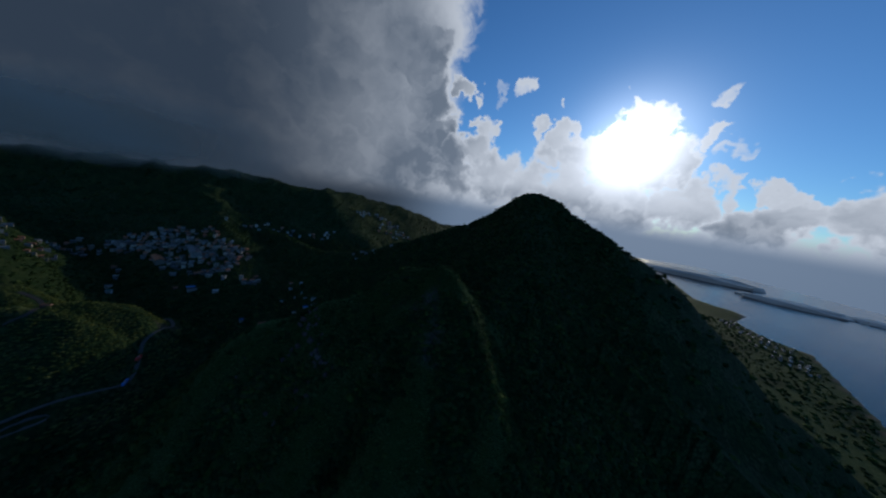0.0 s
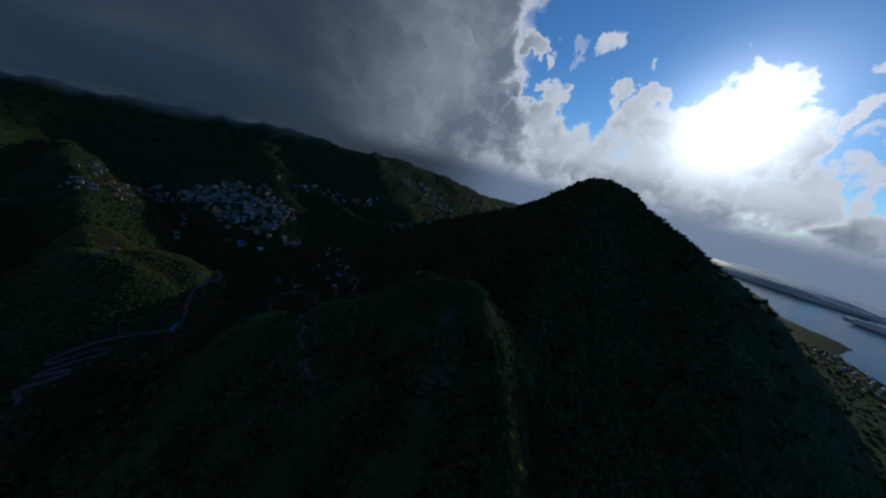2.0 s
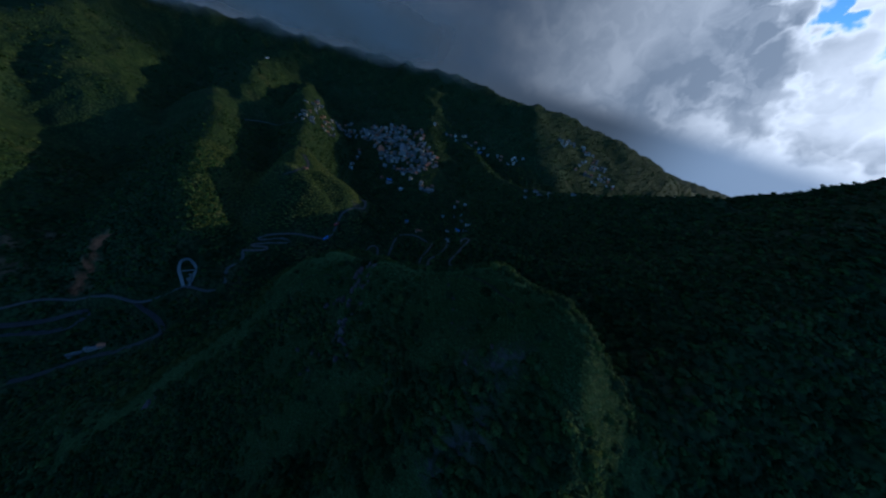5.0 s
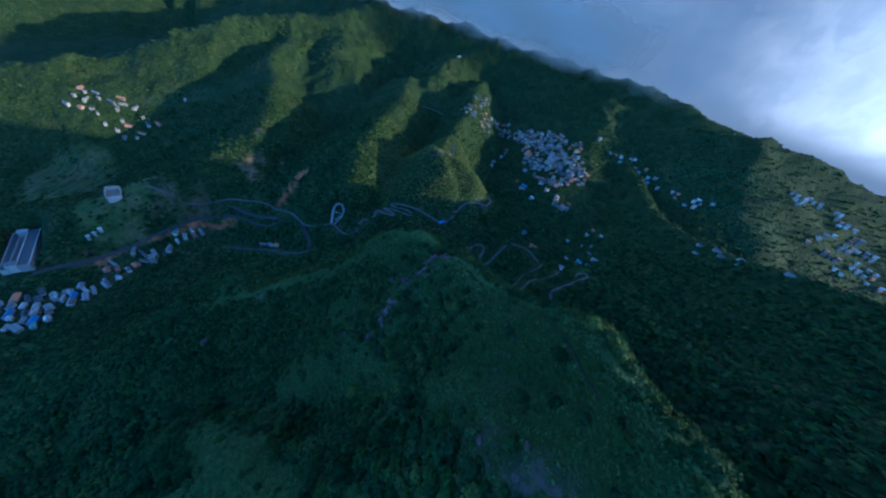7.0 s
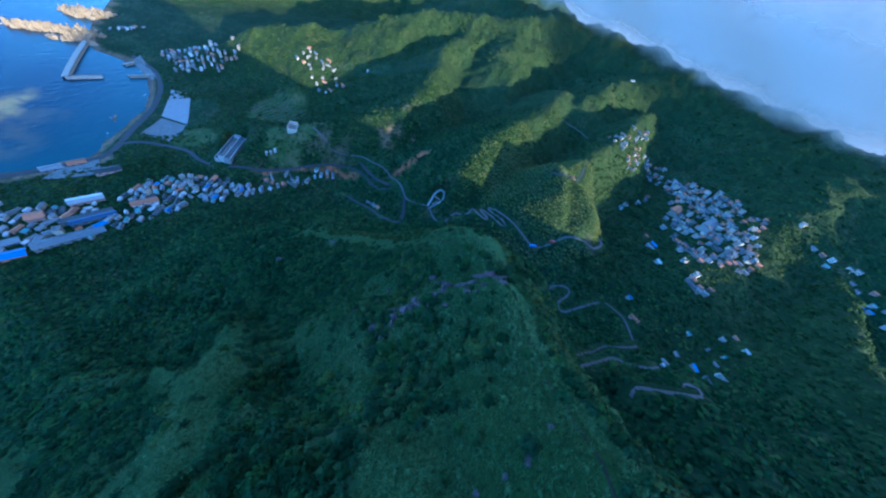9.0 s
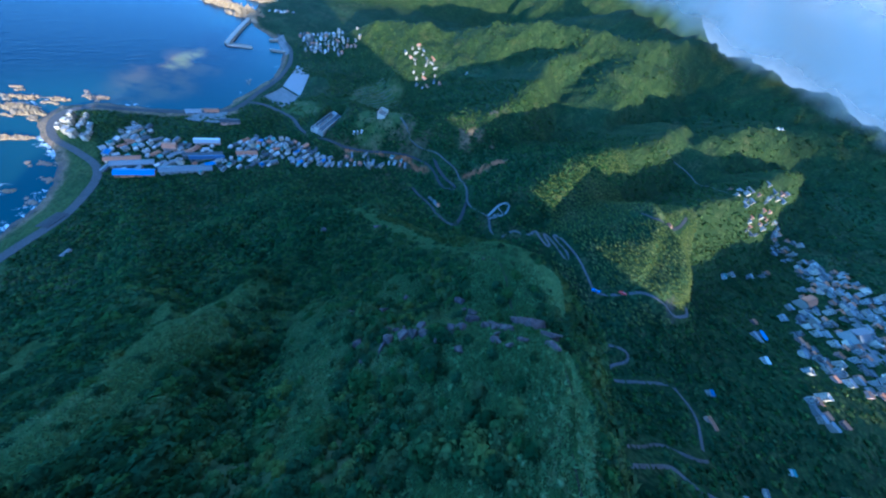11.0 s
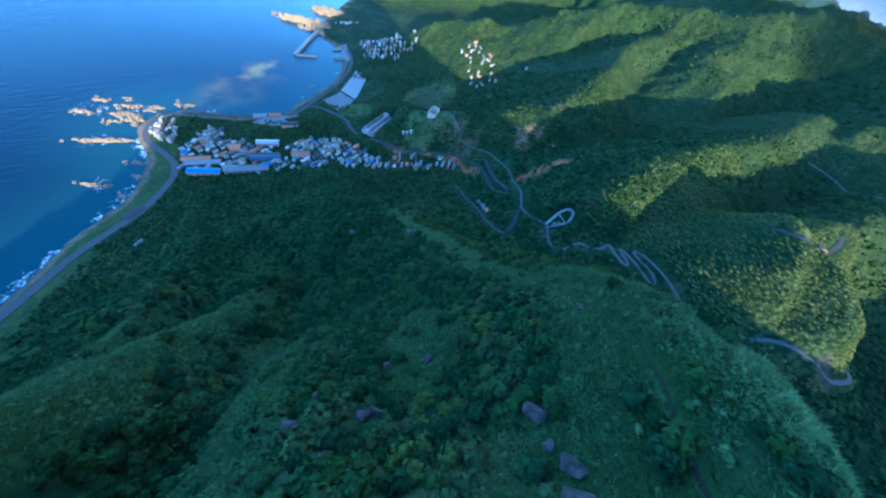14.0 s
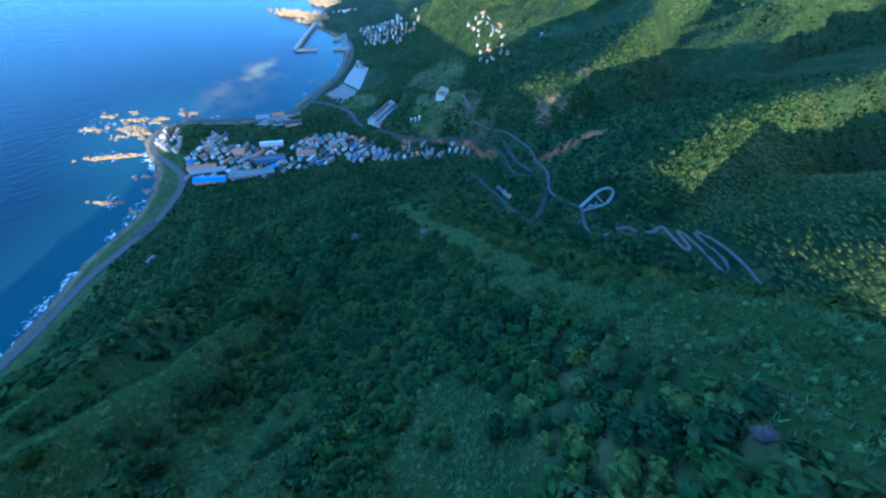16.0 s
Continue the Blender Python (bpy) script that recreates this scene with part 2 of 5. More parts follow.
GULLIES = [([(-20, 150, 0), (-24, 140, 0), (-30, 131, 0), (-37, 122, 0), (-45, 112, 0), (-60, 90, 0), (-70, 60, 0), (-76, 0, 0)], 9, 8), ([(4, 118, 0), (-6, 92, 0), (-12, 60, 0), (-16, 20, 0)], 5, 7), ([(-88, 120, 0), (-84, 90, 0), (-92, 50, 0), (-96, 0, 0)], 5, 9)]  # line, depth, half width
# the shore, with the land on its left
COAST = [(2700, 4900), (2363, 2541), (2040, 1991), (2154, 1719), (1849, 1533), (1789, 1314), (1828, 1168), (1551, 883), (1250, 560), (900, 260), (600, 40), (330, -110), (192, -189), (170, -209), (144, -235),
         (114, -269), (82, -294), (53, -316), (28, -352), (13, -386), (9, -415), (10, -445), (5, -490), (-30, -520), (-69, -520), (-124, -490), (-168, -470), (-230, -458), (-299, -497),
         (-387, -546), (-440, -603), (-484, -662), (-500, -720), (-480, -800), (-520, -880), (-600, -960), (-700, -1060), (-900, -1250), (-1500, -1700), (-2600, -2300), (-4900, -3600)]


def shore(x, y):
    """Metres inland from the shore; negative out at sea."""
    d, _, side = along([(a, b, 0) for a, b in COAST], x, y)
    return d * -side


def land(x, y):
    """Height of the ground before roads are cut into it."""
    sea = shore(x, y)
    warp = 16 * bumps(x, y, 120, 5, 3) * step(250, 600, np.hypot(x + 100, y - 100))
    wx, wy = x + warp, y - warp * 0.7
    peaks = []
    for line, left, right, r in RIDGES:
        d, z, side = along(line, wx, wy)
        fall = np.where(side > 0, left, right)
        drop = fall * (np.sqrt(d * d + r * r) - r)
        if line is SPUR:  # the spur ends where it joins the crest
            drop = drop + 0.75 * np.clip(0.62 * (wx + 98) + 0.78 * (wy - 168) - 6, 0, None)
        peaks.append(z - drop)
    peaks.append(6 + 0.085 * np.clip(sea, 0, 900))
    k = 5.0
    top = np.max(peaks, axis=0)
    h = top + k * np.log(sum(np.exp((p - top) / k) for p in peaks))
    for line, rise in VALLEYS:
        d, z, _ = along(line, wx, wy)
        v = z + rise * (np.sqrt(d * d + 64) - 8) + 0.03 * np.clip(d - 45, 0, None) ** 2
        m = np.minimum(h, v)
        h = m - 8 * np.log(np.exp(-(h - m) / 8) + np.exp(-(v - m) / 8))
    for cx, cy, a, b, rise in SWELLS:
        h = h + rise * np.exp(-((x - cx) / a) ** 2 - ((y - cy) / b) ** 2)
    for line, depth, half in GULLIES:
        h = h - depth * np.exp(-(along(line, x, y)[0] / half) ** 2)
    rough = step(25, 90, h)
    gully = bumps(wx, wy, 95, 11, 4, 0.5, True)
    h = h + rough * (6.0 * (gully - 0.15) + 2.2 * bumps(x, y, 26, 23, 3))
    far = step(500, 1100, np.hypot(x, y))
    h = h + rough * far * (16 * bumps(wx, wy, 240, 31, 4, 0.5, True) + 15 * bumps(wx, wy, 85, 37, 4, 0.55, True))
    bank = 1.0 + 0.45 * sea + 2.0 * bumps(x, y, 18, 41, 3)
    low = np.minimum(h, bank)
    return np.where(sea < 60, low - 3 * np.log(np.exp(-(h - low) / 3) + np.exp(-(bank - low) / 3)), h)

# ---- materials ----
def material(name):
    m = bpy.data.materials.new(name)
    m.use_nodes = True
    return m, Nodes(m.node_tree)


def finish(n, colour, rough=0.8, bump=None, strength=0.4, distance=0.5, metal=0.0, spec=0.3):
    b = n.tree.nodes.new("ShaderNodeBsdfPrincipled")
    for k, v in (("Base Color", colour), ("Roughness", rough), ("Metallic", metal), ("Specular IOR Level", spec)):
        n.put(v, b.inputs[k])
    if bump is not None:
        n.put(n.node("ShaderNodeBump", 0, None, Strength=strength, Distance=distance, Height=bump), b.inputs["Normal"])
    n.put(b.outputs[0], n.tree.nodes.new("ShaderNodeOutputMaterial").inputs[0])


def spot(n):
    return n.node("ShaderNodeNewGeometry", 0)


def ground_material():
    m, n = material("hillside")
    p = spot(n)
    grass = n.node("ShaderNodeAttribute", 2, {"attribute_name": "grass"})
    rock = n.node("ShaderNodeAttribute", 2, {"attribute_name": "rock"})
    soil = n.node("ShaderNodeAttribute", 2, {"attribute_name": "soil"})
    red = n.node("ShaderNodeAttribute", 2, {"attribute_name": "redness"})
    lawn = n.node("ShaderNodeAttribute", 2, {"attribute_name": "lawn"})
    open_slope = n.node("ShaderNodeAttribute", 2, {"attribute_name": "heath"})
    big, mid, fine = n.noise(p, 0.012, 5), n.noise(p, 0.09, 6, 0.6), n.noise(p, 0.45, 5, 0.65)
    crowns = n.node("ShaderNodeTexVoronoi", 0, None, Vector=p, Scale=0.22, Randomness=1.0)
    # wood and meadow floors: litter tones near black so plant gaps read as shade
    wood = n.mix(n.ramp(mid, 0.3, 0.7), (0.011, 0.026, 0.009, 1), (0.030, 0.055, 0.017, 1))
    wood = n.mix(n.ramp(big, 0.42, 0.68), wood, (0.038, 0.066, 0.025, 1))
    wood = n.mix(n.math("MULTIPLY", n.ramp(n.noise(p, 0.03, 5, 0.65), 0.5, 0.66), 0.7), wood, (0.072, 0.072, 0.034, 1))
    # gaps between the cell-shaped crowns are darkened: their shade is painted in
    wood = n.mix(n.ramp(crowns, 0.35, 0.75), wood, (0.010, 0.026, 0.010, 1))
    turf = n.noise(p, 3.5, 5, 0.7)
    meadow = n.mix(n.ramp(turf, 0.3, 0.7), (0.006, 0.016, 0.004, 1), (0.042, 0.080, 0.020, 1))
    meadow = n.mix(n.math("MULTIPLY", n.ramp(mid, 0.4, 0.7), 0.5), meadow, (0.018, 0.036, 0.010, 1))
    col = n.mix(n.math("MULTIPLY", grass, n.ramp(mid, 0.25, 0.5)), wood, meadow)
    streak = n.noise(n.node("ShaderNodeMapping", 0, None, Vector=p, Scale=(1, 1, 0.25)), 0.05, 7, 0.68, 0.6)
    moor = n.mix(n.ramp(streak, 0.32, 0.66), (0.013, 0.030, 0.010, 1), (0.050, 0.074, 0.022, 1))
    moor = n.mix(n.math("MULTIPLY", n.ramp(n.noise(p, 0.02, 6, 0.7), 0.5, 0.72), 0.6), moor, (0.080, 0.070, 0.029, 1))
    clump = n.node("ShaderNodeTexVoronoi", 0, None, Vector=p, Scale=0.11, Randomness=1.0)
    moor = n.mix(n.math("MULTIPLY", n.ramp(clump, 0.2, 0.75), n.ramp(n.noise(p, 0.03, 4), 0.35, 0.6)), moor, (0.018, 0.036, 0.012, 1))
    # same painted shade between crowns on the open slopes
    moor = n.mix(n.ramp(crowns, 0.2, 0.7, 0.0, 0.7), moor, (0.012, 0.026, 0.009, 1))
    col = n.mix(open_slope, col, moor)
    col = n.mix(n.math("MULTIPLY", lawn, n.ramp(fine, 0.2, 0.5)), col, n.mix(n.ramp(mid, 0.3, 0.7), (0.036, 0.064, 0.019, 1), (0.070, 0.096, 0.031, 1)))
    earth = n.mix(n.ramp(fine, 0.3, 0.7), (0.13, 0.085, 0.052, 1), (0.24, 0.17, 0.11, 1))
    earth = n.mix(n.ramp(red, 0.2, 0.8), earth, n.mix(n.ramp(mid, 0.3, 0.7), (0.20, 0.06, 0.03, 1), (0.34, 0.13, 0.06, 1)))
    col = n.mix(n.math("MULTIPLY", soil, n.ramp(mid, 0.25, 0.6)), col, earth)
    stone = n.mix(n.ramp(fine, 0.3, 0.7), (0.036, 0.031, 0.034, 1), (0.092, 0.076, 0.080, 1))
    col = n.mix(n.math("MULTIPLY", rock, n.ramp(fine, 0.35, 0.6)), col, stone)
    hump = n.math("SUBTRACT", n.math("MULTIPLY", mid, 0.8), n.math("MULTIPLY", crowns, 0.9))
    finish(n, col, 0.9, n.math("ADD", hump, n.math("MULTIPLY", fine, 0.5)), 0.7, 2.2, 0, 0.08)
    return m


def foliage_material(name, tones):
    """Leaves in several tones: each bush takes one, with finer leaf speckle over it."""
    m, n = material(name)
    g = n.tree.nodes.new("ShaderNodeNewGeometry")
    pick, p = g.outputs["Random Per Island"], g.outputs["Position"]
    which = n.node("ShaderNodeAttribute", 2, {"attribute_name": "tone"})
    leaf, patch = n.noise(p, 1.8, 4, 0.7), n.noise(p, 0.03, 3)
    ramp = n.tree.nodes.new("ShaderNodeValToRGB")
    ramp.color_ramp.interpolation = "LINEAR"
    while len(ramp.color_ramp.elements) < len(tones):
        ramp.color_ramp.elements.new(0.5)
    for e, (at, c) in zip(ramp.color_ramp.elements, tones):
        e.position, e.color = at, (*c, 1)
    n.put(n.math("ADD", n.math("MULTIPLY", which, 0.7), n.math("MULTIPLY", n.ramp(patch, 0.3, 0.7), 0.3)), ramp.inputs[0])
    tone = n.math("ADD", n.ramp(leaf, 0.25, 0.75, 0.65, 1.15), n.math("MULTIPLY", n.math("SUBTRACT", pick, 0.5), 0.35))
    col = n.mix(1.0, ramp.outputs[0], n.node("ShaderNodeCombineColor", 0, None, Red=tone, Green=tone, Blue=tone), "MULTIPLY")
    finish(n, col, 0.8, leaf, 0.4, 0.3, 0, 0.04)
    end = [k for k in n.tree.nodes if k.type == "OUTPUT_MATERIAL"][0]
    body = [k for k in n.tree.nodes if k.type == "BSDF_PRINCIPLED"][0]
    through_leaf = n.node("ShaderNodeBsdfTranslucent", 0, None, Color=col)
    n.put(n.node("ShaderNodeMixShader", 0, None, i0=0.2, i1=body.outputs[0], i2=through_leaf), end.inputs[0])
    return m


def sea_material():
    m, n = material("sea_water")
    p = spot(n)
    out = n.node("ShaderNodeAttribute", 2, {"attribute_name": "offshore"})
    plume = n.node("ShaderNodeAttribute", 2, {"attribute_name": "plume"})
    swell = n.noise(n.node("ShaderNodeMapping", 0, None, Vector=p, Rotation=(0, 0, 0.5), Scale=(1, 2.2, 1)), 0.05, 5, 0.55)
    chop = n.noise(p, 0.5, 4)
    lace = n.noise(p, 0.11, 7, 0.7, 0.8)
    deep = n.mix(n.ramp(out, 0, 160), (0.012, 0.052, 0.064, 1), (0.002, 0.014, 0.031, 1))
    col = n.mix(n.math("MULTIPLY", plume, n.ramp(n.noise(p, 0.018, 5), 0.35, 0.6)), deep, (0.40, 0.22, 0.05, 1))
    reach = n.node("ShaderNodeAttribute", 2, {"attribute_name": "surf"})
    foam = n.math("MULTIPLY", n.ramp(n.math("ADD", lace, n.math("MULTIPLY", reach, 0.28)), 0.70, 0.84), n.ramp(reach, 0.05, 0.5))
    col = n.mix(foam, col, (0.58, 0.63, 0.66, 1))
    wave = n.math("ADD", n.math("MULTIPLY", swell, 2.5), n.math("MULTIPLY", chop, 0.4))
    finish(n, col, n.math("ADD", 0.2, n.math("MULTIPLY", foam, 0.6)), wave, 0.28, 1.0, 0, 0.12)
    return m


def plain_material(name, a, b, scale=0.6, rough=0.8, metal=0.0, vary=True):
    """Two tones of one colour with grain and stains, a little different on each object."""
    m, n = material(name)
    p = n.node("ShaderNodeTexCoord", 3)
    grain = n.noise(p, scale * 4, 5, 0.65)
    stain = n.noise(p, scale * 0.6, 4)
    col = n.mix(n.ramp(grain, 0.3, 0.7), a, b)
    col = n.mix(n.math("MULTIPLY", n.ramp(stain, 0.5, 0.75), 0.35), col, tuple(c * 0.55 for c in a[:3]))
    if vary:
        g = n.tree.nodes.new("ShaderNodeNewGeometry")
        pick = n.math("FRACT", n.math("ADD", n.node("ShaderNodeObjectInfo", 5), g.outputs["Random Per Island"]))
        col = n.mix(1.0, col, n.node("ShaderNodeCombineColor", 0, None, Red=n.ramp(pick, 0, 1, 0.5, 1.15), Green=n.ramp(pick, 0, 1, 0.5, 1.12), Blue=n.ramp(pick, 0, 1, 0.5, 1.08)), "MULTIPLY")
    finish(n, col, rough, grain, 0.25, 0.05, metal)
    return m


HILL, SEA = ground_material(), sea_material()
WOOD_LEAF = foliage_material("woodland_leaves", [(0.0, (0.009, 0.023, 0.009)), (0.25, (0.019, 0.050, 0.016)), (0.45, (0.027, 0.061, 0.026)), (0.62, (0.039, 0.087, 0.021)), (0.80, (0.056, 0.092, 0.036)), (0.95, (0.088, 0.134, 0.032))])
FAR_LEAF = foliage_material("hill_woods_leaves", [(0.0, (0.018, 0.040, 0.013)), (0.35, (0.033, 0.066, 0.020)), (0.7, (0.050, 0.084, 0.026)), (1.0, (0.072, 0.100, 0.032))])
# brighter yellow copy of the woods leaves: low sunlight painted into the tones
SUNLIT_KNOLL_LEAF = foliage_material("sunlit_knoll_leaves", [(0.0, (0.050, 0.076, 0.020)), (0.4, (0.090, 0.118, 0.032)), (0.75, (0.128, 0.150, 0.046)), (1.0, (0.165, 0.175, 0.060))])
HEDGE_LEAF = foliage_material("ridge_bush_leaves", [(0.0, (0.020, 0.044, 0.012)), (0.4, (0.046, 0.078, 0.020)), (0.75, (0.074, 0.102, 0.028)), (1.0, (0.108, 0.128, 0.038))])
GRASS_LEAF = foliage_material("silvergrass_blades", [(0.0, (0.056, 0.108, 0.038)), (0.4, (0.090, 0.160, 0.056)), (0.75, (0.126, 0.204, 0.076)), (1.0, (0.176, 0.236, 0.104))])
ROAD = plain_material("asphalt", (0.055, 0.055, 0.056), (0.10, 0.10, 0.10), 0.3, 0.85)


# ---- the ground sheet and the sea ----
def grade(lo, a, b, hi, fine, grow=1.09):
    """Grid lines: even between a and b, wider and wider out to lo and hi."""
    mid = list(np.arange(a, b + fine / 2, fine))
    s, v, down, up = fine, a, [], []
    while v > lo:
        s = min(s * grow, 70)
        v -= s
        down.append(v)
    s, v = fine, b
    while v < hi:
        s = min(s * grow, 70)
        v += s
        up.append(v)
    return np.array(down[::-1] + mid + up)


def sheet(name, gx, gy, z, fields, mat, smooth=True, keep=None):
    nx, ny = len(gx), len(gy)
    x, y = np.meshgrid(gx, gy)
    co = np.stack([x, y, z], -1).reshape(-1, 3)
    i = (np.arange(ny - 1)[:, None] * nx + np.arange(nx - 1)[None]).reshape(-1)
    quads = np.stack([i, i + 1, i + nx + 1, i + nx], -1)
    if keep is not None:
        quads = quads[keep.reshape(-1)[quads].any(1)]
    me = bpy.data.meshes.new(name)
    me.vertices.add(len(co)), me.loops.add(len(quads) * 4), me.polygons.add(len(quads))
    me.vertices.foreach_set("co", co.ravel())
    me.loops.foreach_set("vertex_index", quads.ravel().astype(np.int32))
    me.polygons.foreach_set("loop_start", np.arange(0, len(quads) * 4, 4, dtype=np.int32))
    me.polygons.foreach_set("use_smooth", np.full(len(quads), smooth))
    for key, v in fields.items():
        me.attributes.new(key, "FLOAT", "POINT").data.foreach_set("value", v.astype(np.float32).ravel())
    me.update()
    me.materials.append(mat)
    return new(name, me)


GX, GY = grade(-3600, -1000, 260, 3600, 4.4), grade(-2300, -600, 760, 4300, 4.4)
MX, MY = np.meshgrid(GX, GY)
GROUND = land(MX, MY)
BEFORE = GROUND.copy()


def drape(x, y, grid=None):
    """Height of the ground sheet at (x, y)."""
    g = GROUND if grid is None else grid
    x, y = np.asarray(x, float), np.asarray(y, float)
    i = np.clip(np.searchsorted(GX, x) - 1, 0, len(GX) - 2)
    j = np.clip(np.searchsorted(GY, y) - 1, 0, len(GY) - 2)
    u, v = (x - GX[i]) / (GX[i + 1] - GX[i]), (y - GY[j]) / (GY[j + 1] - GY[j])
    return (g[j, i] * (1 - u) + g[j, i + 1] * u) * (1 - v) + (g[j + 1, i] * (1 - u) + g[j + 1, i + 1] * u) * v


def curve(points, gap=4.0):
    """A smooth line through plan points, with a point every few metres."""
    p = np.array([points[0], *points, points[-1]], float)
    out = []
    for a, b, c, d in zip(p, p[1:], p[2:], p[3:]):
        n = max(2, int(np.hypot(*(c - b)[:2]) / gap))
        for k in np.linspace(0, 1, n, endpoint=False):
            out.append(0.5 * (2 * b + (c - a) * k + (2 * a - 5 * b + 4 * c - d) * k * k + (3 * b - a - 3 * c + d) * k ** 3))
    out.append(p[-1])
    return np.array(out)


def level(line):
    """Heights along a road: the ground, evened out."""
    z = drape(line[:, 0], line[:, 1], BEFORE)
    for _ in range(8):
        z[1:-1] = 0.25 * z[:-2] + 0.5 * z[1:-1] + 0.25 * z[2:]
    return z


def cut(line, z, width):
    """Shelf the ground along a road."""
    lo, hi = line.min(0) - 40, line.max(0) + 40
    box = (MX > lo[0]) & (MX < hi[0]) & (MY > lo[1]) & (MY < hi[1])
    x, y = MX[box], MY[box]
    d = np.full(x.shape, 1e9)
    h = np.zeros(x.shape)
    for (px, py), pz in zip(line, z):
        e = np.hypot(x - px, y - py)
        near = e < d
        d, h = np.where(near, e, d), np.where(near, pz, h)
    k = step(width * 0.5 + 6, width * 0.5 + 1.5, d)
    GROUND[box] = GROUND[box] * (1 - k) + (h - 0.25) * k


def ribbon(line, z, width, thick=0.9):
    """A slab that follows a line: top, sides and underside."""
    t = np.gradient(line, axis=0)
    t /= np.maximum(np.hypot(t[:, 0], t[:, 1]), 1e-6)[:, None]
    side = np.stack([-t[:, 1], t[:, 0]], 1) * width / 2
    verts, faces = [], []
    for (x, y), (sx, sy), h in zip(line, side, z):
        verts += [(x + sx, y + sy, h), (x - sx, y - sy, h), (x - sx, y - sy, h - thick), (x + sx, y + sy, h - thick)]
    for i in range(len(line) - 1):
        a, b = 4 * i, 4 * i + 4
        faces += [(a, a + 1, b + 1, b), (a + 1, a + 2, b + 2, b + 1), (a + 3, a, b, b + 3), (a + 2, a + 3, b + 3, b + 2)]
    return verts, faces


def made(name, verts, faces, mat, smooth=False):
    me = bpy.data.meshes.new(name)
    me.from_pydata([tuple(v) for v in verts], [], [tuple(f) for f in faces])
    me.update()
    me.materials.append(mat)
    if smooth:
        me.polygons.foreach_set("use_smooth", np.full(len(me.polygons), True))
    return new(name, me)


ROADS = [  # label, width, plan
    ("grey asphalt coast road along the shore", 9, [(330, -70), (250, -130), (200, -163), (150, -203), (118, -230), (85, -250), (39, -277), (3, -313), (-13, -337), (-18, -363), (-10, -402), (0, -440), (-8, -472), (-30, -495), (-62, -502)]),
    ("grey asphalt road round the bay behind the beach", 9, [(-62, -502), (-124, -472), (-195, -448), (-240, -440), (-277, -458), (-320, -488), (-375, -522), (-430, -566), (-468, -606), (-505, -668), (-517, -741)]),
    ("grey asphalt valley road above the village", 7, [(-277, -458), (-303, -432), (-322, -372), (-315, -330), (-318, -300), (-345, -242), (-377, -197), (-412, -157), (-434, -110), (-428, -66), (-409, -23), (-400, 4), (-406, 10), (-416, -12), (-428, -50), (-445, -80)]),
    ("grey asphalt hill road climbing in bends", 3.8, [(-455, -190), (-446, -157), (-441, -139), (-447, -101), (-444, -52), (-440, -10), (-400, 33), (-375, 57), (-365, 83), (-360, 103), (-341, 122), (-338, 140), (-350, 147), (-346, 162), (-351, 168),
                                                       (-359, 170), (-349, 179), (-343, 193), (-348, 196), (-357, 182), (-361, 186), (-353, 205), (-342, 221), (-346, 224), (-356, 210), (-366, 193), (-369, 198), (-354, 221), (-343, 241), (-336, 252), (-326, 274),
                                                       (-335, 295), (-342, 306), (-344, 328), (-355, 354), (-378, 372), (-392, 368), (-400, 385)]),
    ("pale concrete lane on the valley side", 5.5, [(-380, -60), (-374, -45), (-360, -4), (-338, 32), (-326, 66), (-345, 68), (-377, 54)]),
    ("winding grey lane below the scattered houses", 3.2, [(-262, 300), (-276, 311), (-287, 318), (-292, 329), (-294, 341), (-286, 344), (-270, 333), (-261, 335), (-259, 343), (-274, 363), (-291, 387), (-283, 397), (-267, 408), (-240, 415)]),
    ("grey lane winding through the wooded valley", 2.6, [(-150, 302), (-158, 311), (-186, 346), (-207, 369), (-212, 382), (-218, 398), (-228, 412)]),
    ("grey farm lane among the valley trees", 2.6, [(-138, 302), (-144, 310), (-163, 335), (-177, 354), (-175, 366), (-178, 384), (-186, 398)]),
    ("grey lane across the wooded slope", 2.6, [(-155, 384), (-161, 393), (-161, 402), (-152, 397), (-144, 382), (-134, 352), (-129, 332), (-120, 326)]),
    ("pale lane on the upper slope", 5, [(-735, 252), (-744, 306), (-726, 343), (-660, 366)]),
    ("pale track over the sunlit knoll", 4, [(-418, 250), (-414, 266), (-436, 286), (-463, 305), (-500, 312)]),
]
LINES = []
for label, width, plan in ROADS:
    line = curve(plan)
    z = level(line)
    LINES.append((label, width, line, z))
    cut(line, z, width)



def LOOP_Z(line):
    """The lookout lies on an even slope."""
    return 131 + 0.95 * (-358 - line[:, 0])


def pad(cx, cy, a, b, turn, z, soft=10.0):
    """Level an oblong of ground."""
    u = (MX - cx) * math.cos(turn) + (MY - cy) * math.sin(turn)
    v = -(MX - cx) * math.sin(turn) + (MY - cy) * math.cos(turn)
    d = np.hypot(np.clip(np.abs(u) - a, 0, None), np.clip(np.abs(v) - b, 0, None))
    k = step(soft, 0, d)
    GROUND[:] = GROUND * (1 - k) + z * k


PAD_SCHOOL = 30.0
pad(-364, -306, 41, 14, math.atan2(-32, -70), PAD_SCHOOL)
pad(-400, -490, 80, 22, math.atan2(-105, -130), 7.0)
ring = curve([(-360, 101), (-374, 101), (-386, 110), (-376, 118), (-362, 106), (-375, 109)], 3)
cut(ring, LOOP_Z(ring), 6)
SLOPE = np.hypot(*np.gradient(GROUND, GY, GX))


FIELDS = [(-430, -225, 62, 48), (-358, -390, 32, 48), (-560, -375, 78, 60), (-432, 272, 15, 8)]  # open farmed ground: middle, half lengths


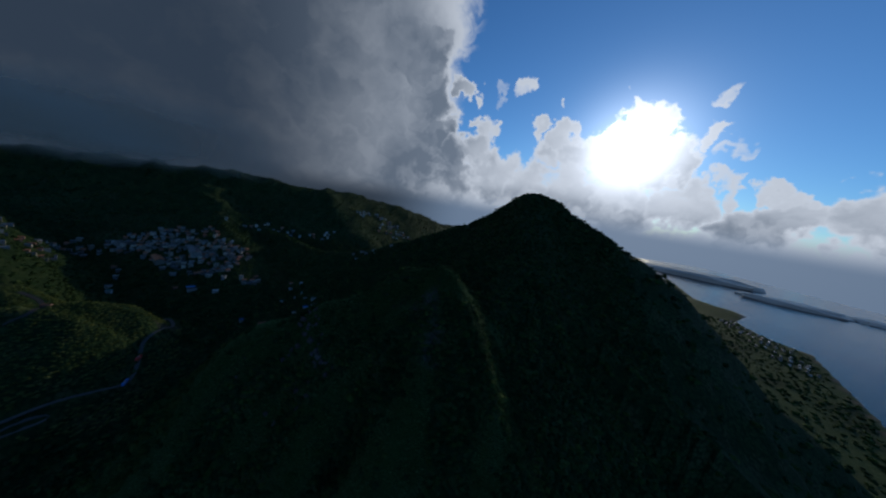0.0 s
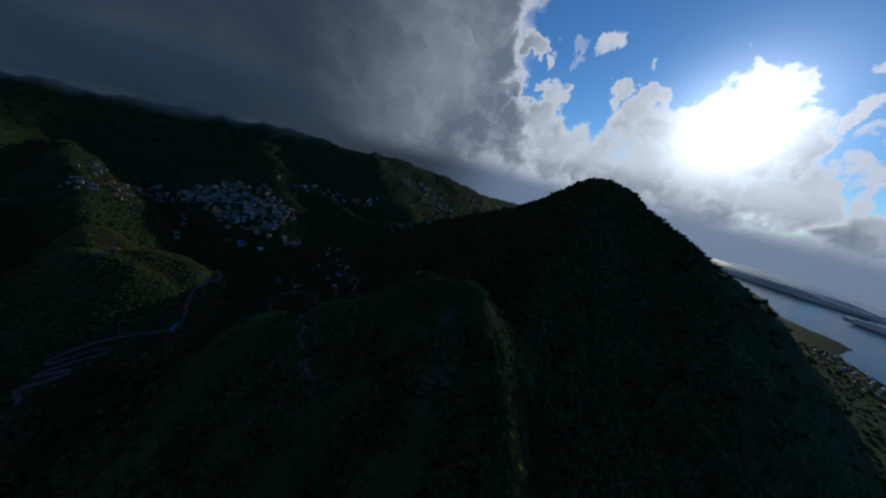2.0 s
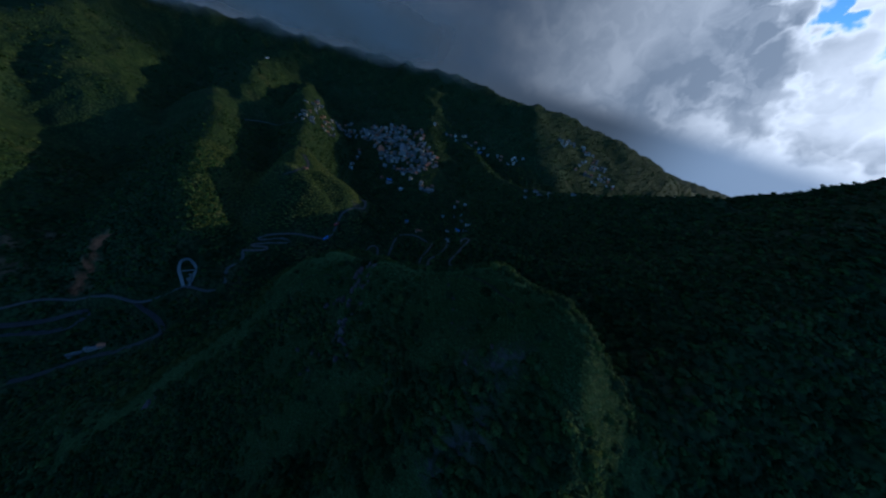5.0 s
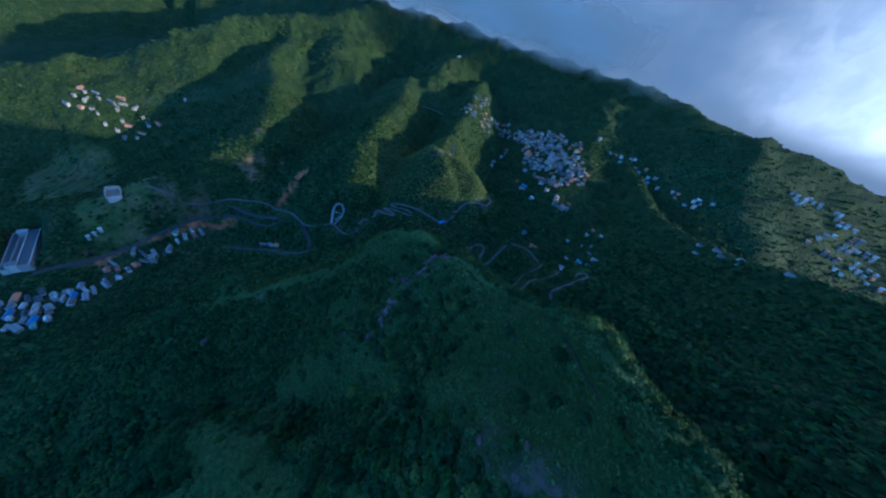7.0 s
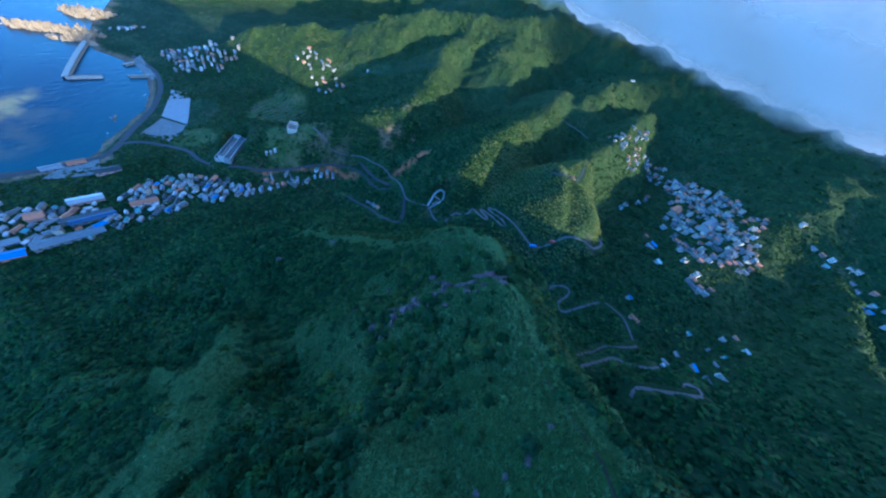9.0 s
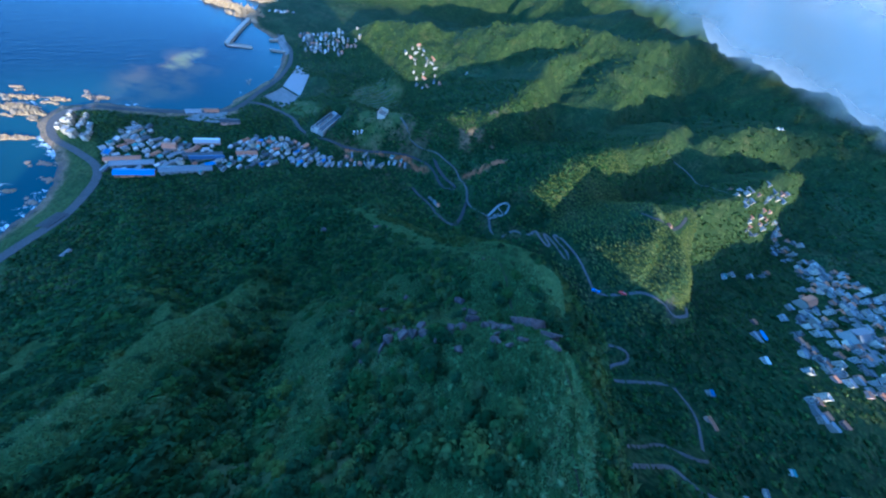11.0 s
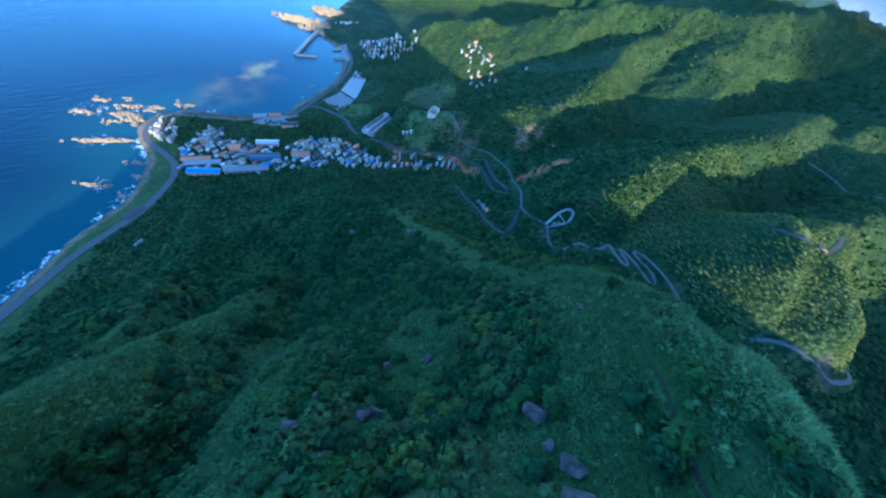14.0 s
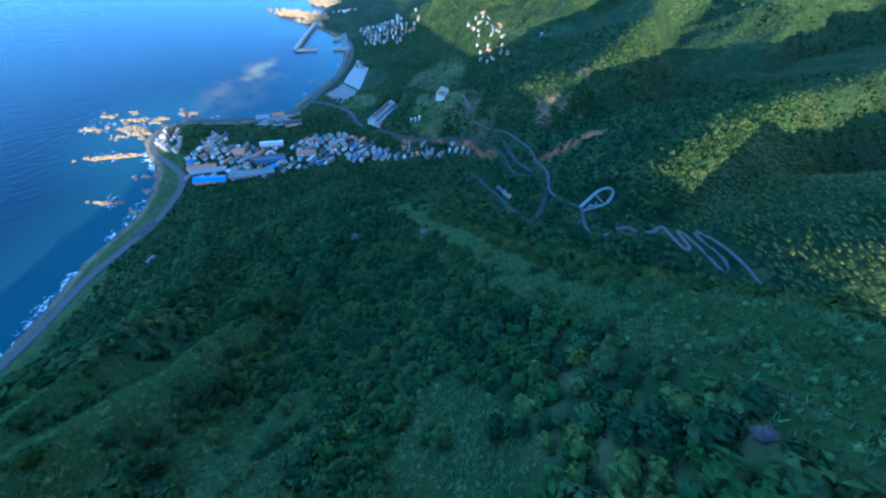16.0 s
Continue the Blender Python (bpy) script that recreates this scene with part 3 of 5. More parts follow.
def field(x, y):
    k = np.zeros(np.shape(x))
    for cx, cy, a, b in FIELDS:
        k = np.maximum(k, step(1.1, 0.75, np.hypot((x - cx) / a, (y - cy) / b) + 0.25 * bumps(x, y, 22, 63, 3)))
    return k


def meadow(x, y):
    """How far silvergrass takes over from the woods: on the spur's shoulder and crest, and on its ribs."""
    d, _, side = along(CREST, x, y)
    n = 0.75 * bumps(x, y, 40, 71, 3) + 0.75 * bumps(x, y, 12, 73, 3)
    g = step(38, 13, d + 24 * n + 22 * (side < 0))
    d, _, side = along(SPUR[:5], x, y)
    g = np.maximum(g, 0.85 * step(28, 4, d + 26 * n + 15 * (side > 0)))
    g = np.maximum(g, step(36, 10, d + 15 * n + 40 * (side > 0)))
    rib, _, lee = along([(46, 130, 0), (30, 80, 0), (22, 25, 0), (6, -50, 0)], x, y)
    g = np.maximum(g, step(13, 5, rib + 5 * n + 7 * (lee < 0)))
    rib, _, _ = along([(6, 138, 0), (-11, 115, 0), (-23, 101, 0), (-32, 90, 0), (-44, 74, 0)], x, y)
    g = np.maximum(g, step(13, 6, rib + 6 * n))
    rib, _, _ = along([(2, 116, 0), (-14, 112, 0), (-24, 103, 0), (-32, 95, 0), (-42, 78, 0), (-52, 66, 0)], x, y)
    g = np.maximum(g, step(12, 5, rib + 7 * n))
    rib, _, _ = along([(-34, 154, 0), (-41, 141, 0), (-50, 128, 0), (-62, 113, 0), (-74, 104, 0)], x, y)
    g = np.maximum(g, step(11, 4, rib + 8 * n))
    rib, _, _ = along([(-38, 150, 0), (-47, 141, 0), (-54, 130, 0), (-52, 112, 0), (-49, 103, 0)], x, y)
    g = np.maximum(g, step(8, 3, rib + 5 * n))
    rib, _, _ = along([(-10, 115, 0), (-17, 95, 0), (-19, 74, 0), (-17, 55, 0), (-23, 34, 0)], x, y)
    g = np.maximum(g, step(7, 2.5, rib + 4 * n))
    d, _, _ = along(SPUR[:7], x, y)
    g = np.maximum(g, 0.8 * step(0.22, 0.5, n) * step(75, 40, d))
    # shrubs keep the bowl below the tors
    copse = np.minimum(along([(-60, 145, 0), (-71, 153, 0), (-80, 153, 0), (-90, 149, 0), (-99, 142, 0), (-104, 130, 0), (-92, 114, 0), (-80, 110, 0)], x, y)[0], along([(-60, 139, 0), (-70, 133, 0), (-77, 124, 0), (-84, 113, 0), (-70, 101, 0)], x, y)[0])
    glade = along([(-83, 131, 0), (-85, 140, 0), (-84, 147, 0)], x, y)[0]
    g *= 1 - 0.9 * step(11, 6, copse + 5 * n) * step(2, 4.5, glade + 3 * n)
    return np.maximum(g, 0.92 * field(x, y))


def heath(x, y):
    """Open grassy mountain slopes beyond the valley, with woods left in the hollows."""
    out = step(300, 480, np.hypot(x + 90, y - 100)) * step(20, 60, drape(x, y, BEFORE)) * step(320, 160, x)
    return out * step(-0.30, 0.20, bumps(x, y, 150, 77, 4) + 0.35 * bumps(x, y, 24, 79, 3) + 0.25 * step(-560, -760, x))


grass = meadow(MX, MY)
moor = heath(MX, MY)
inland = shore(MX, MY)
soil = np.maximum(step(15, 7, inland) * (inland > -4), 0.6 * step(0.4, 0.65, bumps(MX, MY, 45, 91, 4)) * step(110, 40, np.hypot(MX + 525, MY + 40)))
red, _, _ = along([(-449, 6, 0), (-458, 22, 0), (-468, 42, 0)], MX, MY)
redness = np.maximum(step(10, 4, red + 9 * bumps(MX, MY, 9, 57, 3)), step(5.5, 2, along([(-352, -222, 0), (-392, -176, 0), (-424, -118, 0), (-418, -60, 0)], MX, MY)[0] + 6 * bumps(MX, MY, 14, 58, 3)))
soil = np.maximum(soil, redness)
soil = np.maximum(soil, 0.28 * field(MX, MY) * step(-0.1, 0.4, bumps(MX, MY, 18, 64, 3)))
soil = np.maximum(soil, 0.45 * step(0.1, 0.4, bumps(MX, MY, 40, 95, 4)) * step(170, 60, np.hypot(MX + 430, MY + 210)))
face, _, _ = along([(-15, 181, 0), (-7, 173, 0), (0, 165, 0), (5, 157, 0), (9, 146, 0)], MX, MY)
rock = 0.7 * step(3.2, 0.4, face + 5 * bumps(MX, MY, 7, 45, 3))
face, _, _ = along([(1, 175, 0), (7, 169, 0), (11, 162, 0), (17, 148, 0)], MX, MY)
rock = np.maximum(rock, 0.7 * step(3.6, 0.5, face + 5 * bumps(MX, MY, 6, 48, 3)))
soil = np.maximum(soil, 0.6 * step(26, 10, np.hypot(MX + 500, MY + 50) + 34 * bumps(MX, MY, 18, 46, 3)))
soil = np.maximum(soil, 0.8 * step(11, 4, np.hypot(MX + 566, MY + 48) + 8 * bumps(MX, MY, 9, 47, 3)))
redness = np.maximum(redness, 0.35 * step(60, 30, np.hypot(MX + 500, MY + 50)))
knoll, _, _ = along([(-350, 338, 0), (-352, 350, 0)], MX, MY)
rock = np.maximum(rock, step(9, 4, knoll))
rock = np.maximum(rock, step(9, 3, inland) * step(-0.2, 0.2, bumps(MX, MY, 25, 99, 3)))
verge = (0.6 + 0.5 * bumps(MX, MY, 20, 69, 3)) * step(48, 42, inland) * step(6, 12, inland) * step(-70, -30, MX) * step(-470, -430, MY)
lawn = np.maximum(np.maximum(verge, 0.9 * field(MX, MY)), step(340, 460, MX) * step(70, 30, BEFORE) * step(-0.5, 0.2, bumps(MX, MY, 90, 70, 3)))
soil = np.maximum(soil, 0.95 * step(44, 24, np.hypot(MX + 4, MY + 488) + 10 * bumps(MX, MY, 14, 65, 3)))
shingle, _, _ = along([(-66, -499, 0), (-110, -476, 0), (-165, -452, 0), (-232, -433, 0)], MX, MY)
soil = np.maximum(soil, 0.9 * step(19, 12, shingle + 5 * bumps(MX, MY, 15, 68, 3)))
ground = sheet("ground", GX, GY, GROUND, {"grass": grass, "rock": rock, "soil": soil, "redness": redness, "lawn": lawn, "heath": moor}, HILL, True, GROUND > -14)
tagged(ground, "green wooded and grassy mountain slopes down to the shore", "ground", kind="structure")

sx, sy = grade(-4200, -700, 320, 4600, 7.0), grade(-4600, -1000, -120, 4600, 7.0)
qx, qy = np.meshgrid(sx, sy)
off = -shore(qx, qy)
surf = 0.75 * step(26, 2, off) * step(-0.1, 0.35, bumps(qx, qy, 60, 61, 2) + 0.35 * step(-40, 120, qx) - 0.35 * step(-60, -160, qx))
for cx, cy, r in ((75, -365, 26), (60, -470, 34), (50, -560, 40), (0, -540, 40)):
    surf = np.maximum(surf, 0.6 * step(r, r * 0.4, np.hypot(qx - cx, qy - cy)))
pu, pv = -0.84 * (qx + 245) - 0.54 * (qy + 639), 0.54 * (qx + 245) - 0.84 * (qy + 639)
plume = step(1.0, 0.3, np.hypot(pu / 85, pv / 24) + 0.3 * bumps(qx, qy, 50, 66, 3)) + 0.16 * step(1.0, 0.3, np.hypot((pu + 70) / 190, (pv + 20) / 75) + 0.3 * bumps(qx, qy, 80, 67, 3))
sea = sheet("water", sx, sy, np.zeros_like(qx), {"offshore": off, "plume": plume, "surf": surf}, SEA, True, off > -60)
tagged(sea, "deep blue sea with white surf along the rocks", "sea", kind="structure")

for label, width, line, z in LINES:
    tagged(made("road", *ribbon(line, z + 0.12, width), ROAD), label, "road", kind="structure")


# ---- woods and grass ----
def crown(rng, leaves, size=0.26, core=1, stray=0.42):
    """A bush crown, one metre in radius: a dark lobed heart hidden under leaf sprays that face out and up. Base at z = 0."""
    bm = bmesh.new()
    bmesh.ops.create_icosphere(bm, subdivisions=core, radius=1.0)
    base = np.array([v.co[:] for v in bm.verts])
    tris = np.array([[v.index for v in f.verts] for f in bm.faces if f.calc_center_median().z > -0.45])
    bm.free()
    lobes = rng.normal(size=(6, 3))
    lobes[:, 2] = np.abs(lobes[:, 2])
    lobes /= np.linalg.norm(lobes, axis=1)[:, None]
    shape = np.array([1.0, 0.75 + 0.4 * rng.random(), 0.55 + 0.3 * rng.random()])

    def reach(d):
        return 0.55 + 0.42 * np.max(np.clip(d @ lobes.T, 0, 1) ** 4, axis=-1)

    k = base * (0.80 * reach(base) + 0.12 * rng.random(len(base)))[:, None] * shape + np.array([0, 0, 0.45])
    verts, faces, count = [k], [tris], len(k)
    for _ in range(leaves):
        d = rng.normal(size=3)
        d[2] = abs(d[2]) * 0.95 - 0.12
        d /= np.linalg.norm(d)
        c = d * shape * (reach(d) * (0.86 + 0.28 * rng.random())) + np.array([0, 0, 0.45])
        face = d + np.array([0, 0, 0.35]) + stray * rng.normal(size=3)
        face /= np.linalg.norm(face)
        u = np.cross(face, rng.normal(size=3))
        u /= np.linalg.norm(u)
        w = np.cross(face, u)
        s = size * (0.6 + 0.8 * rng.random())
        verts.append(np.array([c + u * s, c - u * s * 0.6 + w * s * 0.8, c - u * s * 0.6 - w * s * 0.8]))
        faces.append(np.array([[0, 1, 2]]) + count)
        count += 3
    return np.concatenate(verts), np.concatenate(faces)


def tuft(rng, blades):
    """A tussock of slender blades leaning out, one metre in radius."""
    verts, faces = [], []
    for i in range(blades):
        a, r = rng.random() * 6.283, 0.2 + 0.5 * rng.random()
        out = np.array([math.cos(a), math.sin(a), 0])
        side = np.array([-out[1], out[0], 0]) * (0.075 + 0.06 * rng.random())
        foot = out * r * 0.3 + np.array([0, 0, 0.25 * rng.random()])
        tip = out * (r + 0.25 + 0.3 * rng.random()) + np.array([0, 0, 0.35 + 0.4 * rng.random()])
        verts += [foot - side, foot + side, tip]
        faces.append([3 * i, 3 * i + 1, 3 * i + 2])
    return np.array(verts), np.array(faces)


def scatter(name, shapes, x, y, size, mat, rng, sink=0.15, tall=1.0):
    """One mesh of many plants, each a turned and scaled copy of a shape, rooted in the ground."""
    pick = rng.integers(0, len(shapes), len(x))
    z = drape(x, y)
    vs, fs, tones, base = [], [], [], 0
    for s, (v, f) in enumerate(shapes):
        w = np.nonzero(pick == s)[0]
        a = rng.random(len(w)) * 6.283
        c, sn = np.cos(a)[:, None], np.sin(a)[:, None]
        r = size[w][:, None]
        px = (v[None, :, 0] * c - v[None, :, 1] * sn) * r + x[w][:, None]
        py = (v[None, :, 0] * sn + v[None, :, 1] * c) * r + y[w][:, None]
        pz = (v[None, :, 2] - sink) * r * tall * (0.85 + 0.4 * rng.random((len(w), 1))) + z[w][:, None]
        vs.append(np.stack([px, py, pz], -1).reshape(-1, 3))
        fs.append((f[None] + (np.arange(len(w)) * len(v))[:, None, None] + base).reshape(-1, 3))
        tones.append(np.repeat(rng.random(len(w)), len(v)))
        base += len(w) * len(v)
    vs, fs = np.concatenate(vs), np.concatenate(fs)
    me = bpy.data.meshes.new(name)
    me.vertices.add(len(vs)), me.loops.add(len(fs) * 3), me.polygons.add(len(fs))
    me.vertices.foreach_set("co", vs.ravel())
    me.loops.foreach_set("vertex_index", fs.ravel().astype(np.int32))
    me.polygons.foreach_set("loop_start", np.arange(0, len(fs) * 3, 3, dtype=np.int32))
    me.attributes.new("tone", "FLOAT", "POINT").data.foreach_set("value", np.concatenate(tones).astype(np.float32))
    me.update()
    me.materials.append(mat)
    return new(name, me)


rng = np.random.default_rng(4)
ROAD_PTS = np.concatenate([l for _, _, l, _ in LINES] + [ring])
ROAD_ZS = np.concatenate([z for _, _, _, z in LINES])


def ROAD_Z(x, y):
    """Height of the road surface nearest to a place."""
    n = len(ROAD_ZS)
    return float(ROAD_ZS[np.argmin(np.hypot(ROAD_PTS[:n, 0] - x, ROAD_PTS[:n, 1] - y))]) + 0.13


def inside(poly, x, y):
    hit = False
    for (ax, ay), (bx, by) in zip(poly, poly[1:] + poly[:1]):
        if (ay > y) != (by > y) and x < ax + (y - ay) / (by - ay) * (bx - ax):
            hit = not hit
    return hit


TAKEN = [tuple(p) for p in ROAD_PTS]


def settle(poly, turn, along_gap, row_gap, fill, kinds, seed, wander=0.15):
    """House places in rows inside a plan outline: x, y, turn, kind."""
    r = random.Random(seed)
    xs, ys = [p[0] for p in poly], [p[1] for p in poly]
    cx, cy = sum(xs) / len(xs), sum(ys) / len(ys)
    reach = max(max(xs) - min(xs), max(ys) - min(ys))
    out = []
    for i in range(int(-reach / row_gap), int(reach / row_gap) + 1):
        for j in range(int(-reach / along_gap), int(reach / along_gap) + 1):
            u, v = j * along_gap + r.uniform(-0.22, 0.22) * along_gap + (i % 2) * along_gap / 2, i * row_gap + r.uniform(-0.2, 0.2) * row_gap
            x, y = cx + u * math.cos(turn) - v * math.sin(turn), cy + u * math.sin(turn) + v * math.cos(turn)
            pick, side, keep = r.choice(kinds), r.choice((0, math.pi)), r.random()
            gap = float(bumps(np.array([x]), np.array([y]), 55, seed + 200, 3)[0])
            if keep > fill * min(1.2, 1.0 + 2.4 * (gap + 0.05)) or not inside(poly, x, y) or any(abs(x - a) < 6.5 and abs(y - b) < 6.5 for a, b in TAKEN):
                continue
            out.append((x, y, turn + r.gauss(0, wander) + side, pick))
    TAKEN.extend((x, y) for x, y, _, _ in out)
    return out


for sx0, sy0, sx1, sy1 in ((-30, -326, -68, -306), (-74, -304, -132, -280), (-140, -352, -172, -338), (-200, -395, -228, -384), (-500, 545, -548, 585), (-545, 515, -590, 545), (-330, -290, -400, -322), (-470, 565, -510, 565), (-30, -359, -66, -346), (-32, -345, -76, -329), (-112, -322, -160, -304), (-116, -311, -158, -295), (-178, -297, -206, -285), (-99, -354, -113, -347)):
    for k in range(7):
        TAKEN.append((sx0 + (sx1 - sx0) * k / 6, sy0 + (sy1 - sy0) * k / 6))
MIX = (0, 0, 0, 1, 2, 2, 3, 3, 4, 4, 5, 6, 7, 7, 8, 8, 9, 9)
SETTLED = [
    ("shore village houses", settle([(-18, -340), (-80, -294), (-132, -266), (-190, -250), (-262, -215), (-300, -225), (-300, -270), (-250, -325), (-180, -348), (-120, -368), (-98, -380), (-108, -424), (-86, -430), (-60, -408), (-30, -388)], 0.42, 11.8, 11.0, 0.97, MIX, 1, 0.3)),
    ("shore village houses", settle([(-262, -215), (-350, -172), (-416, -108), (-424, -128), (-356, -210), (-300, -245)], 0.52, 11.8, 10.6, 0.97, MIX, 2, 0.3)),
    ("white houses on the headland", settle([(-10, -478), (-10, -428), (-34, -412), (-52, -430), (-48, -470)], 0.95, 14, 12, 1.0, (0, 0, 4, 4, 5), 3, 0.08)),
    ("gully houses", settle([(-385, -45), (-366, -40), (-345, 5), (-335, 20), (-352, 30), (-372, 0)], 1.1, 12, 11, 0.75, (1, 0, 7, 9, 3), 4)),
    ("hill town houses", settle([(-770, 530), (-727, 566), (-658, 602), (-640, 640), (-570, 662), (-485, 610), (-418, 604), (-392, 552), (-338, 505), (-342, 481), (-421, 496), (-532, 515), (-600, 522), (-690, 518), (-720, 490), (-750, 490)], 0.75, 8.8, 8.4, 0.52, (2, 3, 4, 5, 6, 7, 3, 9, 2, 6, 3, 7), 5, 0.3)),
    ("hill town houses", [(-558, 442, 0.4, 8), (-568, 450, 0.7, 2), (-582, 472, 0.5, 4), (-592, 484, 1.0, 6), (-465, 466, 0.8, 3), (-472, 504, 0.4, 7), (-502, 498, 0.6, 9), (-530, 505, 0.9, 2), (-612, 494, 0.7, 3), (-398, 492, 0.3, 6)]),
    ("upper town houses", settle([(-646, 372), (-690, 368), (-740, 425), (-780, 470), (-705, 482), (-640, 440)], 0.9, 12, 11, 0.5, (2, 3, 3, 6, 7, 9), 6)),
    ("hill town houses", settle([(-570, 690), (-480, 740), (-340, 830), (-345, 870), (-420, 800), (-500, 790), (-570, 730)], 0.6, 13, 12, 0.45, MIX, 7)),
    ("far ridge town houses", settle([(-330, 985), (-262, 980), (-140, 1090), (-130, 1150), (-180, 1185), (-330, 1110)], 0.8, 13, 12, 0.5, MIX, 8)),
    ("scattered valley houses", [(-304, 416, 0.5, 1), (-284, 492, 0.4, 8), (-292, 533, 0.7, 4), (-249, 474, 0.3, 2), (-190, 402, 0.6, 0), (-199, 414, 0.9, 9), (-231, 480, 0.2, 1), (-262, 522, 0.5, 8), (-219, 488, 0.4, 7), (-226, 500, 1.0, 4), (-301, 551, 0.3, 3), (-271, 513, 0.8, 6), (-278, 548, 0.4, 0), (-247, 508, 0.6, 9)]),
    ("scattered valley houses", settle([(-190, 590), (-100, 570), (-95, 600), (-190, 625)], 0.1, 17, 14, 0.3, (7, 8, 9), 10, 0.4)),
    ("harbour village houses", settle([(-548, -640), (-565, -735), (-610, -720), (-690, -600), (-650, -555), (-590, -580), (-530, -645)], 0.9, 13.5, 12, 0.75, (0, 2, 3, 4, 5, 7, 9, 6), 11, 0.3)),
    ("harbour village houses", settle([(-560, -880), (-640, -870), (-650, -850), (-590, -850)], 0.4, 15, 14, 0.7, (0, 3, 4, 9), 16, 0.3)),
    ("terrace hamlet houses", settle([(-680, -440), (-745, -420), (-740, -350), (-700, -270), (-640, -310), (-660, -360)], 0.7, 17, 15, 0.5, (6, 6, 9, 3, 7), 12, 0.4)),
    ("coast plain town houses", settle([(1480, 900), (1760, 1180), (1720, 1320), (1790, 1500), (1650, 1450), (1480, 1150), (1400, 950)], 0.6, 26, 24, 0.4, (0, 0, 2, 4, 9), 13, 0.4)),
    ("lone hill houses", [(-271, 418, 0.9, 3), (-384, 458, 0.5, 0), (-440, 470, 0.6, 1), (-430, 462, 0.9, 9), (-425, 285, 0.3, 3), (-984, 410, 0.2, 4), (-1000, 420, 0.6, 0), (-760, -250, 0.4, 0), (52, -216, 0.6, 9)]),
]
BOULDER_RUNS = [  # plan run, how many, how scattered, least and most size
    (-108, 51, -113, 56, 4, 1.5, 0.8, 1.4), (-133, 76, -139, 81, 4, 1.5, 0.9, 1.6), (-2, 172, 10, 160, 4, 2.5, 0.7, 1.3), (-30, 186, -12, 178, 4, 2.0, 0.6, 1.2), (-96, 160, -104, 150, 3, 1.5, 0.5, 0.9),
]
REEFS = [  # plan run, width, height, pale or dark
    (84, -478, 12, -450, 12, 4, 1), (79, -564, 52, -552, 12, 3.5, 1), (94, -376, 62, -352, 9, 3, 1), (46, -592, 20, -575, 10, 3, 1), (34, -541, -6, -518, 20, 5, 1), (22, -520, -14, -500, 18, 5, 1),
    (12, -562, -16, -545, 14, 4, 1), (-20, -546, -46, -532, 12, 4, 1), (42, -521, 22, -511, 8, 3, 1), (5, -586, -8, -578, 8, 2.5, 1), (30, -400, 16, -384, 8, 2, 0), (37, -366, 24, -355, 7, 2, 0),
    (62, -331, 50, -322, 6, 1.6, 0), (-58, -541, -92, -527, 12, 3, 0), (-330, -541, -322, -536, 6, 2, 0), (-412, -954, -545, -868, 40, 15, 1), (-468, -862, -545, -850, 46, 18, 1), (-556, -1012, -645, -940, 60, 20, 1),
]
# bare stones on the ridge: plan, width across the slope, length down it
TORS = [(-55.8, 139.2, 2.6, 1.9), (-57.4, 144.2, 2.7, 1.5), (-65.2, 145, 2.9, 1.7), (-49.8, 147.9, 1.9, 2.4), (-56.8, 150.7, 1.3, 1.3), (-57.9, 152.4, 1.5, 1.2), (-54.7, 153, 2.3, 2.3), (-57.3, 154.9, 2.5, 2.8), (-58.8, 156.3, 1.8, 2.4),
        (-59.4, 153.7, 1.2, 1.2), (-62.3, 156.6, 2.6, 1.9), (-60.7, 158.4, 2.8, 2.4), (-51.8, 153.5, 1.1, 2.4), (-53.5, 152.9, 1.0, 1.4), (-60.8, 161.3, 1.6, 1.8), (-47.3, 152.2, 1.1, 1.0), (-61.4, 166.3, 2.2, 1.6)]
LEDGES = [(-64.9, 162.4, 2.3, 3.4), (-67.3, 163.8, 2.7, 2.6), (-81.7, 159.3, 3.4, 2.1), (-79.4, 162.1, 1.6, 1.2), (-79.1, 164.5, 2.9, 1.8), (-75.4, 165.7, 4.3, 3.0), (-72.4, 168.3, 2.1, 2.0), (-74.8, 169.7, 2.0, 1.6), (-72.1, 170.1, 2.8, 1.5),
          (-72.3, 171.8, 3.7, 2.0), (-69.6, 170.4, 1.6, 0.9), (-87.2, 181.8, 1.5, 0.9), (-69.8, 174.7, 2.9, 1.1), (-71.9, 179.4, 3.4, 2.3), (-67.3, 170.9, 2.3, 1.8), (-66.9, 172.9, 1.4, 1.0), (-76.1, 179.5, 5.6, 1.9), (-79.6, 174.7, 6.2, 2.2), (-78.6, 176.9, 6.6, 3.6)]
OUTLIERS = [(-80.5, 143.2, 1.9, 2.8), (-72.2, 138.6, 1.8, 2.2), (-59.4, 137, 2.1, 1.6), (-63.5, 143.9, 2.2, 1.6), (-135.6, 75.1, 5.2, 3.4), (-115, 40.5, 5.6, 3.4)]
SLABS = [(x, y, 0.5 * w, 0.5 * d, (0.34 if w > 3 else 0.52) * min(w, d) + 0.25, 0.37 * i) for i, (x, y, w, d) in enumerate(TORS + LEDGES + OUTLIERS)]
TRAIL = curve([(-112, 146), (-103, 157), (-92, 166), (-82, 173), (-72, 180), (-59, 185), (-49, 188), (-38, 190.5), (-20, 191), (-4, 187)], 1.5)
BUS_SPOTS = [(-325, 272, 2.1), (-334, 294, 2.0)]


